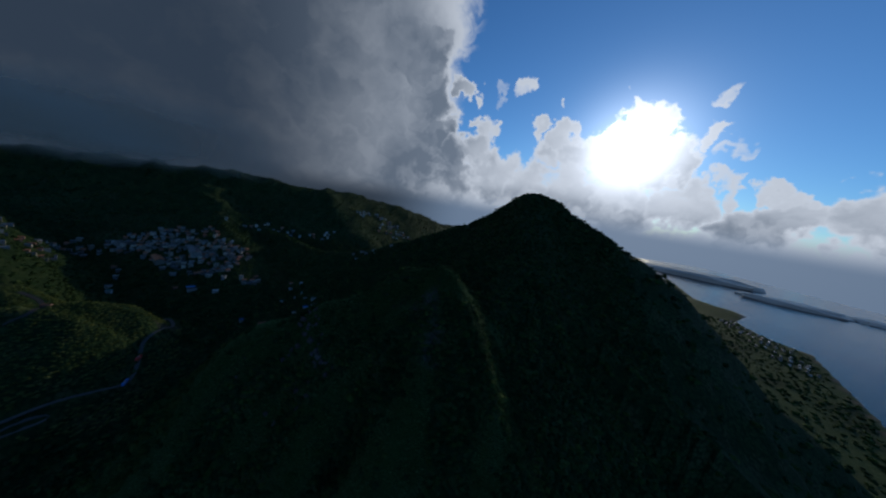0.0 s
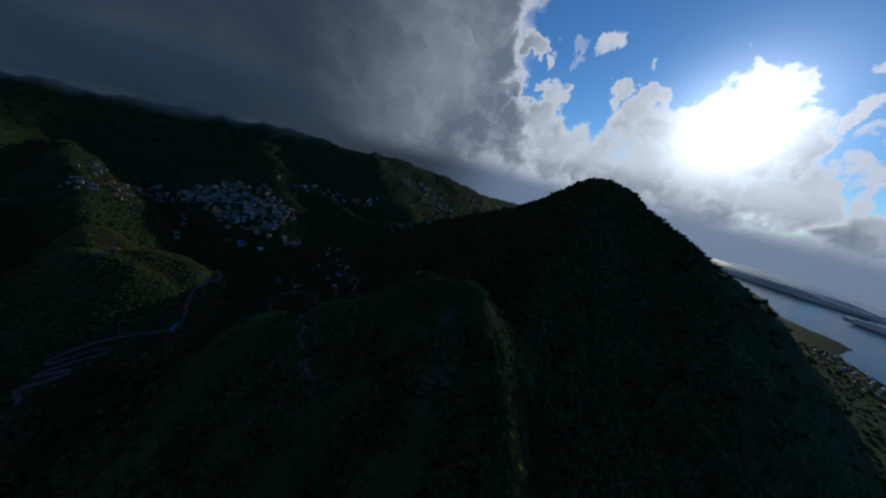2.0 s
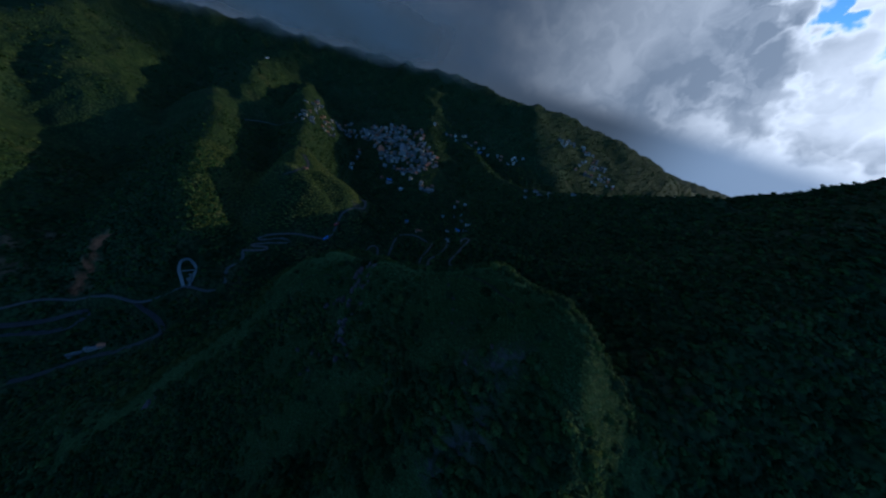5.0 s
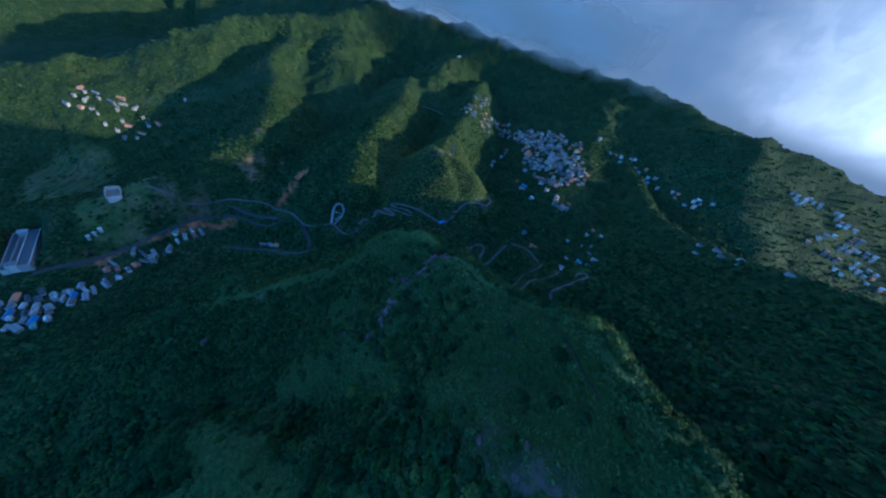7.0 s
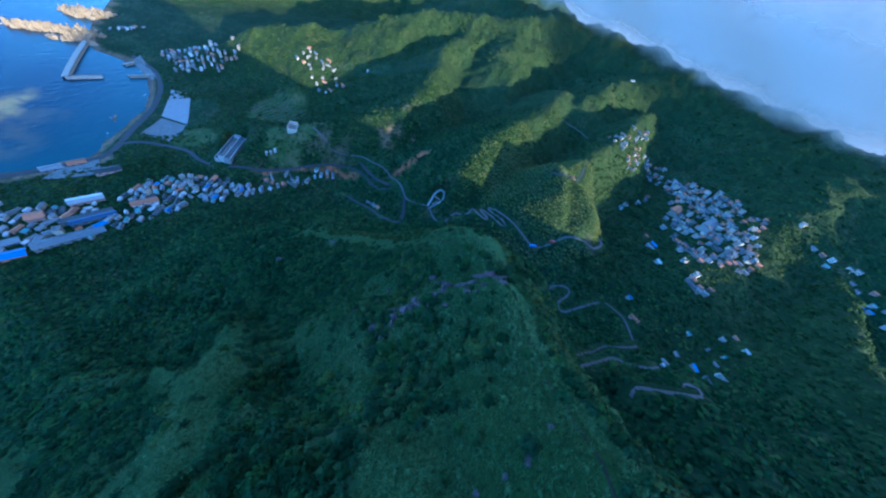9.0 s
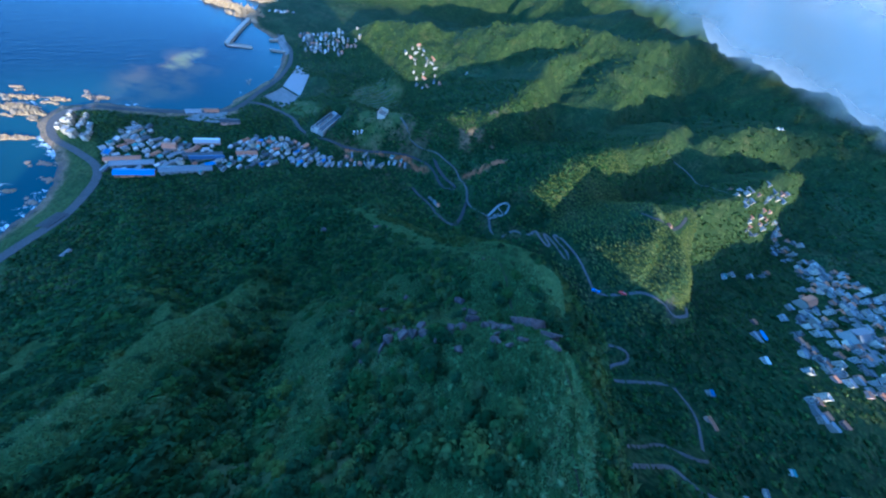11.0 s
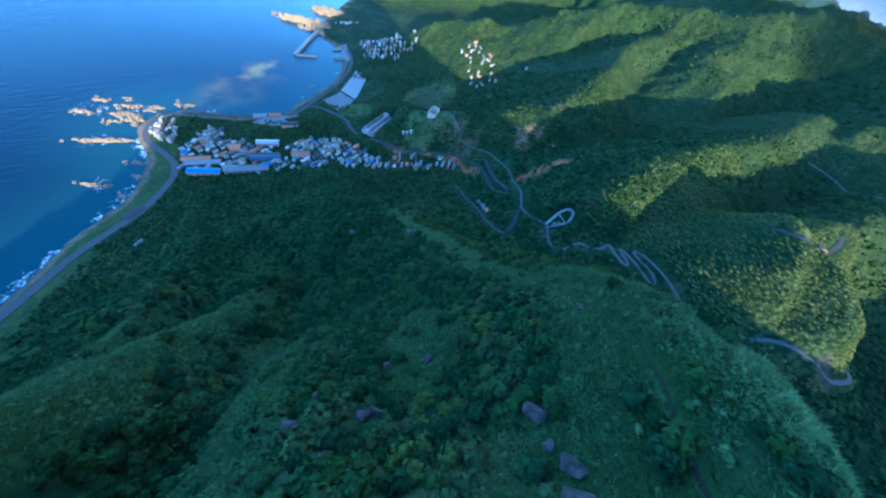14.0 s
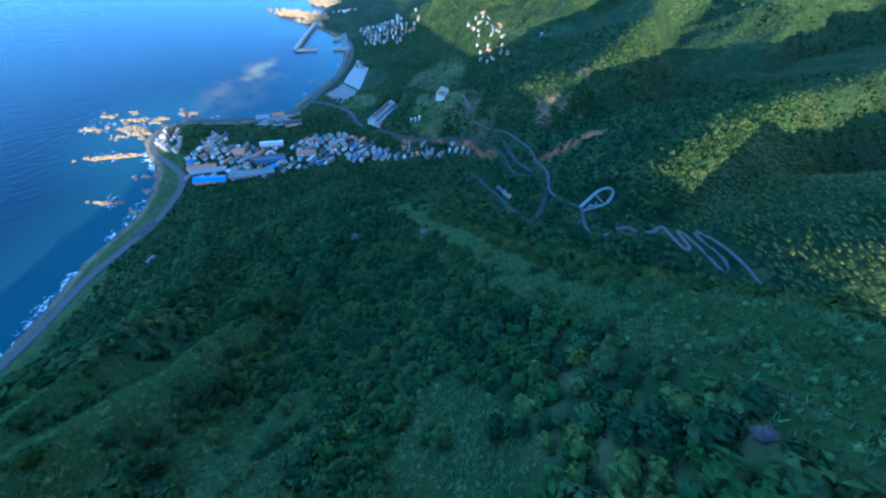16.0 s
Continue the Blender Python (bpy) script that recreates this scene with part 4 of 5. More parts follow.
def spread(x0, x1, y0, y1, gap):
    """Plan points about a gap apart, jittered, in a box."""
    gx, gy = np.meshgrid(np.arange(x0, x1, gap), np.arange(y0, y1, gap))
    return (gx + (rng.random(gx.shape) - 0.5) * gap * 0.95).ravel(), (gy + (rng.random(gx.shape) - 0.5) * gap * 0.95).ravel()


def cells(points, wide):
    out = set()
    for px, py in points:
        for i in (-1, 0, 1):
            for j in (-1, 0, 1):
                out.add((int(px // wide) + i, int(py // wide) + j))
    return out


BUSY = cells(ROAD_PTS, 4.0)
BUILT = {(int((x + i) // 5), int((y + j) // 5)) for _, spots in SETTLED for x, y, _, _ in spots for i in (-3.5, 3.5) for j in (-3.5, 3.5)}


def free(x, y):
    """True where plants may stand: on land, off the roads, yards and houses."""
    ok = shore(x, y) > np.where((x > -40) & (y > -460) & (x < 330), 40, 17)
    ok &= drape(x, y, soil) < 0.42 + 0.25 * rng.random(len(x))
    ok &= drape(x, y, rock) < 0.35 + 0.4 * rng.random(len(x))
    for bx, by, long, wide, _, _ in SLABS:
        ok &= np.hypot(x - bx, y - by) > 0.5 * (long + wide) + 0.15
    ok &= along([(px, py, 0) for px, py in TRAIL[::3]], x, y)[0] > 0.55
    ok &= np.hypot((x + 364) / 52, (y + 306) / 28) > 1
    ok &= (np.hypot((x + 400) / 95, (y + 490) / 60) > 1)
    return ok & np.array([(int(a // 4), int(b // 4)) not in BUSY and (int(a // 5), int(b // 5)) not in BUILT for a, b in zip(x, y)])


small_crowns = [crown(rng, 74, 0.17, 0) for _ in range(14)]
big_crowns = [crown(rng, 200, 0.115, 1) for _ in range(8)]
mid_crowns = [crown(rng, 12, 0.38, 0, 0.3) for _ in range(10)]
far_crowns = [crown(rng, 9, 0.46, 0, 0.25) for _ in range(10)]
PASSED = [(20, 150, 0), (-90, 100, 0)]  # the slope that is passed nearest


def wood(name, label, shapes, gap, least, most, r0, r1, power, thin=0.9, keep_some=1.0, tall=1.0, leaf=None):
    """Bushes between two distances from the slope that is passed nearest."""
    x, y = spread(-90 - most, 20 + most, 100 - most, 150 + most, gap)
    d = along(PASSED, x, y)[0]
    inside_box = (d >= least) & (d < most) & (x > (-740 if least < 700 else -1250)) & (x < 330) & (y > -700)
    x, y = x[inside_box], y[inside_box]
    ok = free(x, y) & (np.hypot((x + 428) / 120, (y - 278) / 108) >= 1) & (rng.random(len(x)) > thin * step(0.2, 0.8, meadow(x, y) + 0.35 * bumps(x, y, 7, 59, 2))) & (rng.random(len(x)) < keep_some) & (rng.random(len(x)) > 0.42 * heath(x, y))
    x, y = x[ok], y[ok]
    clump = (1 + 0.35 * bumps(x, y, 11, 53, 2)) * (1 + 0.4 * np.clip(drape(x, y, SLOPE), 0, 1.8))
    return tagged(scatter(name, shapes, x, y, (r0 + (r1 - r0) * rng.random(len(x)) ** power) * clump, leaf or WOOD_LEAF, rng, 0.2, tall), label, "woods", kind="stuff")


wood("shrub_woods", "dense low green shrub woods on the spur", small_crowns, 1.85, 0, 80, 0.95, 1.8, 1.6, 0.92)
wood("tall_shrubs", "taller rounded dark green shrubs in the spur woods", big_crowns, 5.4, 0, 100, 1.4, 2.7, 1.8, 0.97, 0.9)
wood("slope_woods", "dark green shrub woods on the spur's flanks", mid_crowns, 3.75, 80, 235, 1.6, 2.9, 1.5)
wood("slope_trees", "taller dark green trees on the spur's flanks", big_crowns, 13, 100, 190, 2.0, 3.8, 1.5, 0.95)
wood("valley_woods", "dark green woods on the valley sides", far_crowns, 4.8, 235, 480, 2.0, 3.7, 1.6, 0.7, 1.0, 0.7)
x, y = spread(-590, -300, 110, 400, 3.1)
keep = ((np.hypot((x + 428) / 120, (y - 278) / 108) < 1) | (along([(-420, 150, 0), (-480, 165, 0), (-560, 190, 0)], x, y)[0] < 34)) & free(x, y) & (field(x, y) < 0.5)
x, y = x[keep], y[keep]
# lit patches of the knolls take the leaves with painted sun
tagged(scatter("knoll_woods", [crown(rng, 20, 0.34, 0, 0.28) for _ in range(10)], x, y, 1.6 + 1.5 * rng.random(len(x)) ** 1.5, SUNLIT_KNOLL_LEAF, rng, 0.2, 0.45), "sunlit yellow-green woods on the knoll", "woods", kind="stuff")
wood("far_woods", "dark green woods on the far slopes", far_crowns, 6.6, 480, 760, 2.3, 4.2, 1.6, 0.7, 1.0, 0.6, FAR_LEAF)
wood("ridge_woods", "dark green woods on the inland ridge", far_crowns, 12.5, 760, 1600, 2.6, 4.6, 1.6, 0.4, 1.0, 0.6, FAR_LEAF)
x, y = spread(330, 1900, -100, 1500, 21)
keep = (shore(x, y) > 30) & (rng.random(len(x)) < 0.75 + 0.6 * bumps(x, y, 160, 87, 3))
x, y = x[keep], y[keep]
tagged(scatter("coast_woods", far_crowns, x, y, 5 + 7 * rng.random(len(x)) ** 2, WOOD_LEAF, rng, 0.3, 0.7), "dark green woods on the coast plain", "woods", kind="stuff")
# a belt of bushes along the valley edge of the ridge
edge = curve([(-16, 204), (-40, 206), (-62, 203), (-84, 199), (-102, 191), (-115, 180), (-127, 160), (-141, 125), (-151, 90), (-154, 58)], 1.6)
offs = ((0, 0), (-2.5, 1.5), (-5, 3.5))
x, y = [np.concatenate([edge[:, c] + off[c] + rng.normal(size=len(edge)) * 1.5 for off in offs]) for c in (0, 1)]
tagged(scatter("ridge_hedge", big_crowns[:4], x, y, 1.5 + 1.7 * rng.random(len(x)) ** 2, HEDGE_LEAF, rng, 0.25), "olive green belt of bushes along the ridge edge", "bushes", kind="stuff")
x, y = spread(-190, 70, 0, 230, 2.2)
keep = free(x, y) & (rng.random(len(x)) < step(0.1, 0.7, meadow(x, y)))
x, y = x[keep], y[keep]
tagged(scatter("tussocks", [crown(rng, 40, 0.15, 0, 0.5) for _ in range(10)], x, y, (0.42 + 0.5 * rng.random(len(x)) ** 1.5) * (1 + 0.5 * bumps(x, y, 9, 83, 2)), GRASS_LEAF, rng, 0.2, 0.8), "pale green mounded tussocks in the ridge grass", "grass", kind="stuff")
x, y = spread(-190, 70, 0, 230, 0.68)
keep = free(x, y) & (rng.random(len(x)) < step(0.1, 0.6, meadow(x, y)) * 0.97) & (x > -215)
x, y = x[keep], y[keep]
tagged(scatter("silvergrass", [tuft(rng, 13) for _ in range(10)], x, y, (0.7 + 0.5 * rng.random(len(x))) * (1 + 0.4 * bumps(x, y, 6, 85, 2)), GRASS_LEAF, rng, 0.05), "pale green tall silvergrass on the ridge", "grass", kind="stuff")


# ---- things: kit ----
def part(name, bm, mat, parent, label="", smooth=False):
    me = bpy.data.meshes.new(name)
    bm.to_mesh(me)
    bm.free()
    me.materials.append(mat)
    if smooth:
        me.polygons.foreach_set("use_smooth", np.full(len(me.polygons), True))
    ob = new(name, me)
    ob.parent = parent
    return tagged(ob, label)


def box(bm, x0, x1, y0, y1, z0, z1, taper=0.0):
    """A block; taper pulls the top in."""
    t = taper
    v = [bm.verts.new(c) for c in ((x0, y0, z0), (x1, y0, z0), (x1, y1, z0), (x0, y1, z0), (x0 + t, y0 + t, z1), (x1 - t, y0 + t, z1), (x1 - t, y1 - t, z1), (x0 + t, y1 - t, z1))]
    for f in ((3, 2, 1, 0), (4, 5, 6, 7), (0, 1, 5, 4), (1, 2, 6, 5), (2, 3, 7, 6), (3, 0, 4, 7)):
        bm.faces.new([v[i] for i in f])
    return bm


def block(*a, **k):
    return box(bmesh.new(), *a, **k)


def gable(w, d, z, rise, over=0.5, thick=0.22):
    """A two-sided pitched roof of sheet metal, ridge along x."""
    bm = bmesh.new()
    for s in (-1, 1):
        e, r = (w / 2 + over), d / 2 + over
        low = z - rise * over / (d / 2)
        a = [bm.verts.new(c) for c in ((-e, s * r, low), (e, s * r, low), (e, 0, z + rise), (-e, 0, z + rise), (-e, s * r, low + thick), (e, s * r, low + thick), (e, 0, z + rise + thick), (-e, 0, z + rise + thick))]
        for f in ((0, 1, 2, 3), (4, 7, 6, 5), (0, 4, 5, 1), (1, 5, 6, 2), (3, 2, 6, 7), (0, 3, 7, 4)):
            bm.faces.new([a[i] for i in f])
    bmesh.ops.recalc_face_normals(bm, faces=bm.faces)
    return bm


def drum(r, z0, z1, x=0, y=0, n=12, dome=0.0):
    bm = bmesh.new()
    bmesh.ops.create_cone(bm, cap_ends=True, segments=n, radius1=r, radius2=r * (1 - dome * 0.15), depth=z1 - z0, matrix=Matrix.Translation((x, y, (z0 + z1) / 2)))
    if dome:
        bmesh.ops.create_cone(bm, cap_ends=True, segments=n, radius1=r * 0.85, radius2=r * 0.2, depth=dome, matrix=Matrix.Translation((x, y, z1 + dome / 2)))
    return bm


WALLS = [plain_material("white_render", (0.36, 0.36, 0.345), (0.56, 0.55, 0.525)), plain_material("cream_render", (0.36, 0.32, 0.26), (0.50, 0.45, 0.37)),
         plain_material("grey_concrete", (0.20, 0.20, 0.19), (0.32, 0.32, 0.31)), plain_material("pink_tile_facing", (0.34, 0.21, 0.17), (0.45, 0.30, 0.25))]
ROOFS = {"blue": plain_material("blue_sheet_metal", (0.03, 0.12, 0.32), (0.06, 0.20, 0.44), 0.4, 0.45), "grey": plain_material("grey_sheet_metal", (0.13, 0.14, 0.15), (0.24, 0.25, 0.26), 0.4, 0.5),
         "white": plain_material("white_sheet_metal", (0.42, 0.43, 0.44), (0.62, 0.62, 0.61), 0.4, 0.4), "red": plain_material("rust_red_sheet_metal", (0.34, 0.12, 0.06), (0.50, 0.21, 0.11), 0.4, 0.6),
         "dark": plain_material("tarred_felt", (0.05, 0.055, 0.06), (0.10, 0.105, 0.11), 0.4, 0.8), "teal": plain_material("teal_sheet_metal", (0.08, 0.22, 0.23), (0.14, 0.32, 0.32), 0.4, 0.45),
         "navy": plain_material("navy_sheet_metal", (0.03, 0.06, 0.13), (0.06, 0.11, 0.20), 0.4, 0.5), "slab": plain_material("roof_screed", (0.20, 0.21, 0.21), (0.34, 0.34, 0.33), 0.4, 0.8)}
STEEL = plain_material("stainless_steel", (0.55, 0.56, 0.58), (0.68, 0.69, 0.70), 1.0, 0.25, 0.9)
DOOR = plain_material("dark_painted_door", (0.06, 0.05, 0.05), (0.12, 0.10, 0.09))
CONCRETE = plain_material("sea_concrete", (0.24, 0.215, 0.18), (0.36, 0.325, 0.27), 0.15, 0.85)


def glass_material():
    m, n = material("window_glass")
    pick = n.node("ShaderNodeObjectInfo", 5)
    finish(n, n.mix(pick, (0.015, 0.02, 0.03, 1), (0.06, 0.08, 0.10, 1)), 0.08, None, spec=0.6)
    return m


GLASS = glass_material()


def house(kind, wall, roof, w, d, h, storeys):
    """A hillside house with walls down into the slope, a roof, a door and windows."""
    ob = new("house")
    part("body", block(-w / 2, w / 2, -d / 2, d / 2, -5, h), WALLS[wall], ob)
    if kind == "gable":
        part("roof", gable(w, d, h, d * 0.22), ROOFS[roof], ob, roof + " ribbed sheet roof")
        part("ridge_cap", block(-w / 2 - 0.5, w / 2 + 0.5, -0.3, 0.3, h + d * 0.22 + 0.12, h + d * 0.22 + 0.34), ROOFS[roof], ob)
        part("gable_end", block(-w / 2 + 0.05, w / 2 - 0.05, -d * 0.22, d * 0.22, h, h + d * 0.10), WALLS[wall], ob)
    else:
        part("roof", block(-w / 2 - 0.3, w / 2 + 0.3, -d / 2 - 0.3, d / 2 + 0.3, h, h + 0.3), ROOFS[roof], ob)
        bm = block(-w / 2 - 0.3, w / 2 + 0.3, -d / 2 - 0.3, -d / 2, h + 0.3, h + 1.1)
        box(bm, -w / 2 - 0.3, w / 2 + 0.3, d / 2, d / 2 + 0.3, h + 0.3, h + 1.1)
        box(bm, -w / 2 - 0.3, -w / 2, -d / 2, d / 2, h + 0.3, h + 1.1)
        box(bm, w / 2, w / 2 + 0.3, -d / 2, d / 2, h + 0.3, h + 1.1)
        part("parapet", bm, WALLS[wall], ob)
        part("stair_head", block(-w / 2, -w / 2 + 3, -d / 2, -d / 2 + 3.4, h + 0.3, h + 2.7), WALLS[wall], ob)
        part("water_tank", drum(0.8, h + 0.3, h + 2.2, w / 4, d / 5, 12, 0.4), STEEL, ob, "shiny steel tank")
    part("door", block(-0.6, 0.6, -d / 2 - 0.08, -d / 2 + 0.02, 0, 2.1), DOOR, ob)
    for s in range(storeys):
        z = 1.0 + 3.0 * s
        for x in (-w * 0.3, w * 0.3):
            part("window", block(x - 0.9, x + 0.9, -d / 2 - 0.07, -d / 2 + 0.02, z, z + 1.3), GLASS, ob)
    part("window", block(-w / 2 - 0.07, -w / 2 + 0.02, -0.9, 0.9, 1.0, 2.3), GLASS, ob)
    part("window", block(w / 2 - 0.02, w / 2 + 0.07, -0.9, 0.9, 1.0, 2.3), GLASS, ob)
    return ob


KINDS = [("gable", 0, "white", 10, 7.5, 4.2, 1, "white rendered house with a pale sheet-metal gable roof"), ("gable", 2, "blue", 11, 8, 4.5, 1, "grey concrete house with a blue sheet-metal roof"),
         ("gable", 1, "grey", 12, 8, 6.5, 2, "cream two-storey house with a grey metal roof"), ("gable", 3, "red", 10, 8, 4.2, 1, "pink tiled house with a rust-red metal roof"),
         ("flat", 0, "slab", 9, 8, 7.2, 2, "white flat-roofed house with a steel water tank"), ("flat", 1, "slab", 10, 9, 9.8, 3, "cream three-storey flat-roofed house with a water tank"),
         ("flat", 2, "dark", 9, 9, 6.8, 2, "grey concrete house with a black felt roof"), ("gable", 2, "dark", 11, 7, 4.0, 1, "low grey house with a tarred dark roof"),
         ("gable", 0, "teal", 10, 8, 5.0, 1, "white house with a teal sheet-metal roof"), ("gable", 2, "grey", 13, 8, 4.2, 1, "long grey house with a weathered metal roof")]
PROTOS = []


HOUSE_SIZES = random.Random(31)


def set_house(k, x, y, turn, group, scale=0.76):
    """One house of a kind on the ground; the first of a kind is built, the others are copies."""
    z = float(drape(x, y))
    m = Matrix.Translation((x, y, z)) @ Matrix.Rotation(turn, 4, "Z") @ Matrix.Diagonal((scale * HOUSE_SIZES.uniform(0.65, 1.45), scale * HOUSE_SIZES.uniform(0.7, 1.2), scale * HOUSE_SIZES.uniform(0.8, 1.2), 1))
    while len(PROTOS) <= k:
        PROTOS.append(None)
    if PROTOS[k] is None:
        kind, wall, roof, w, d, h, st, label = KINDS[k]
        PROTOS[k] = house(kind, wall, roof, w, d, h, st)
        tagged(PROTOS[k], label, "house", group)
        PROTOS[k].matrix_basis = m
        return PROTOS[k]
    return tagged(copy_thing(PROTOS[k], m), group=group)


def far_town(name, label, spots, scale=0.9):
    """A far town in one mesh, of the same kinds of houses."""
    verts, faces, marks, mats = [], [], [], []
    for x, y, turn, k in spots:
        if len(PROTOS) <= k or PROTOS[k] is None:
            k = 0
        m = Matrix.Translation((x, y, float(drape(x, y)))) @ Matrix.Rotation(turn, 4, "Z") @ Matrix.Diagonal((scale, scale, scale, 1))
        for piece in PROTOS[k].children:
            me, base = piece.data, len(verts)
            if me.materials[0] not in mats:
                mats.append(me.materials[0])
            verts += [tuple(m @ v.co) for v in me.vertices]
            faces += [[base + i for i in f.vertices] for f in me.polygons]
            marks += [mats.index(me.materials[0])] * len(me.polygons)
    ob = made(name, verts, faces, mats[0])
    for extra in mats[1:]:
        ob.data.materials.append(extra)
    ob.data.polygons.foreach_set("material_index", np.array(marks, np.int32))
    return tagged(ob, label, "town", kind="stuff")


FAR = ("coast plain town houses", "hill town houses", "far ridge town houses")
HOUSE_SCALE = {"upper town houses": 0.66, "white houses on the headland": 0.86, "shore village houses": 0.86, "scattered valley houses": 0.64, "harbour village houses": 0.9, "terrace hamlet houses": 0.9}
for group, spots in SETTLED:
    if group not in FAR:
        for x, y, turn, k in spots:
            set_house(k, x, y, turn, group, HOUSE_SCALE.get(group, 0.78))
for group in FAR:
    far_town(group.replace(" houses", "").replace(" ", "_"), "dense " + group + " of mixed roofs on the slope", [s for g, spots in SETTLED if g == group for s in spots], 0.92 if group[0] == "c" else 0.68)


# ---- harbour, sheds and works ----
def long_shed(name, label, x0, y0, x1, y1, width, h, roof, wall):
    """A long shed with a low pitched roof between two plan points."""
    length, turn = math.hypot(x1 - x0, y1 - y0), math.atan2(y1 - y0, x1 - x0)
    ob = tagged(new(name), label, "shed")
    cx, cy = (x0 + x1) / 2, (y0 + y1) / 2
    ob.matrix_basis = Matrix.Translation((cx, cy, float(drape(cx, cy)))) @ Matrix.Rotation(turn, 4, "Z")
    part("body", block(-length / 2, length / 2, -width / 2, width / 2, -5, h), wall, ob)
    part("roof", gable(length, width, h, width * 0.16, 0.7), ROOFS[roof], ob)
    part("ridge_cap", block(-length / 2 - 0.7, length / 2 + 0.7, -0.35, 0.35, h + width * 0.16 + 0.1, h + width * 0.16 + 0.5), ROOFS[roof], ob)
    for i in range(int(length / 9)):
        x = -length / 2 + 4.5 + 9 * i
        part("window", block(x - 1.6, x + 1.6, -width / 2 - 0.08, -width / 2 + 0.02, 1.6, 3.0), GLASS, ob)
    return ob


ORANGE = plain_material("orange_brick_wall", (0.40, 0.15, 0.06), (0.52, 0.22, 0.10))
long_shed("work_shed", "long brick shed with a bright blue metal roof", -30, -326, -68, -306, 13, 5, "blue", ORANGE)
long_shed("work_shed", "long shed with a weathered grey metal roof", -74, -304, -132, -280, 13, 5, "grey", WALLS[2])
long_shed("work_shed", "long shed with a pale grey metal roof behind the terraces", -140, -352, -172, -338, 12, 6, "white", WALLS[3])
long_shed("work_shed", "low brown-walled shed beside the bay", -200, -395, -228, -384, 12, 5, "dark", WALLS[3])
long_shed("shop_row", "row of shops under a long rust-red roof", -30, -359, -66, -346, 9, 4.5, "red", WALLS[1])
long_shed("shop_row", "row of shops under a long weathered grey roof", -32, -345, -76, -329, 10, 5, "grey", WALLS[2])
long_shed("shop_row", "row of low houses under a long dark roof", -112, -322, -160, -304, 8, 5, "dark", WALLS[2])
long_shed("shop_row", "row of low houses under a long dull blue roof", -116, -311, -158, -295, 8, 5, "navy", WALLS[2])
long_shed("shop_row", "row of shops with orange-red roofs in the village", -178, -297, -206, -285, 11, 5, "red", WALLS[0])
long_shed("temple_hall", "broad village hall with a faded red roof", -99, -354, -113, -347, 14, 7, "red", WALLS[3])
long_shed("boat_shed", "low boat shed by the shore with a red roof", -196, -446, -216, -440, 12, 4, "red", WALLS[2])
long_shed("boat_shed", "low boat shed by the shore with a grey roof", -168, -452, -190, -446, 12, 4, "grey", WALLS[2])
long_shed("market_hall", "long pale hall above the town centre", -500, 545, -548, 585, 16, 7, "grey", WALLS[2])
long_shed("market_hall", "long hall with a red metal roof in the town", -545, 515, -590, 545, 13, 6, "red", WALLS[1])


def long_school():
    """Two long white wings with grey roofs joined at both ends."""
    ob = tagged(new("school"), "long white two-winged school block with dark flat roofs", "school")
    ob.matrix_basis = Matrix.Translation((-364, -306, PAD_SCHOOL)) @ Matrix.Rotation(math.atan2(-32, -70), 4, "Z")
    for y0, y1, h, name in ((-13, -2, 12, "wing"), (6, 13, 8, "wing")):
        body = part(name, block(-39, 39, y0, y1, -9, h), WALLS[0], ob)
        bm = block(-38, 38, y0 + 0.8, y1 - 0.8, h, h + 0.25)
        part("roof", bm, ROOFS["dark"], body)
        bm = block(-39, 39, y0 - 0.15, y0 + 0.5, h, h + 1.1)
        box(bm, -39, 39, y1 - 0.5, y1 + 0.15, h, h + 1.1)
        part("parapet", bm, WALLS[0], body)
        for s in range(2 if h < 10 else 3):
            for i in range(12):
                part("window", block(-36 + 6 * i, -32.4 + 6 * i, y1 - 0.02, y1 + 0.08, 1 + 3.6 * s, 3 + 3.6 * s), GLASS, body)
    for x in (-38, 32):
        part("stair_tower", block(x, x + 7, -2, 7, -9, 14), WALLS[0], ob)
        part("stair_roof", block(x - 0.3, x + 7.3, -2.3, 7.3, 14, 14.4), ROOFS["slab"], ob)
    part("courtyard", block(-31, 32, -2, 6, -8, 0.3), ROOFS["slab"], ob)


def ruin():
    """A roofless concrete works building on its terrace."""
    z = float(drape(-440, -225))
    ob = tagged(new("ruined_works"), "roofless pale concrete ruin of a works building", "ruin")
    ob.matrix_basis = Matrix.Translation((-440, -225, z)) @ Matrix.Rotation(0.5, 4, "Z")
    for x0, x1, y0, y1, h in ((-12, 12, -8, -7.2, 11), (-12, 12, 7.2, 8, 9), (-12, -11.2, -7.2, 7.2, 12), (11.2, 12, -7.2, 7.2, 8)):
        part("wall", block(x0, x1, y0, y1, -5, h), WALLS[1], ob)
    for i in range(5):
        part("pillar", block(-10 + 5 * i, -9 + 5 * i, -9.2, -8.02, -5, 10), WALLS[2], ob)
        # no holes are cut: dark panels imitate the shade inside the window openings
        part("window_opening", block(-8.4 + 4.6 * i - 1, -6.4 + 4.6 * i - 1, -8.08, -7.95, 3, 6), DOOR, ob)
    part("floor_slab", block(-11, 11, -7, 7, 4.2, 4.6), CONCRETE, ob)


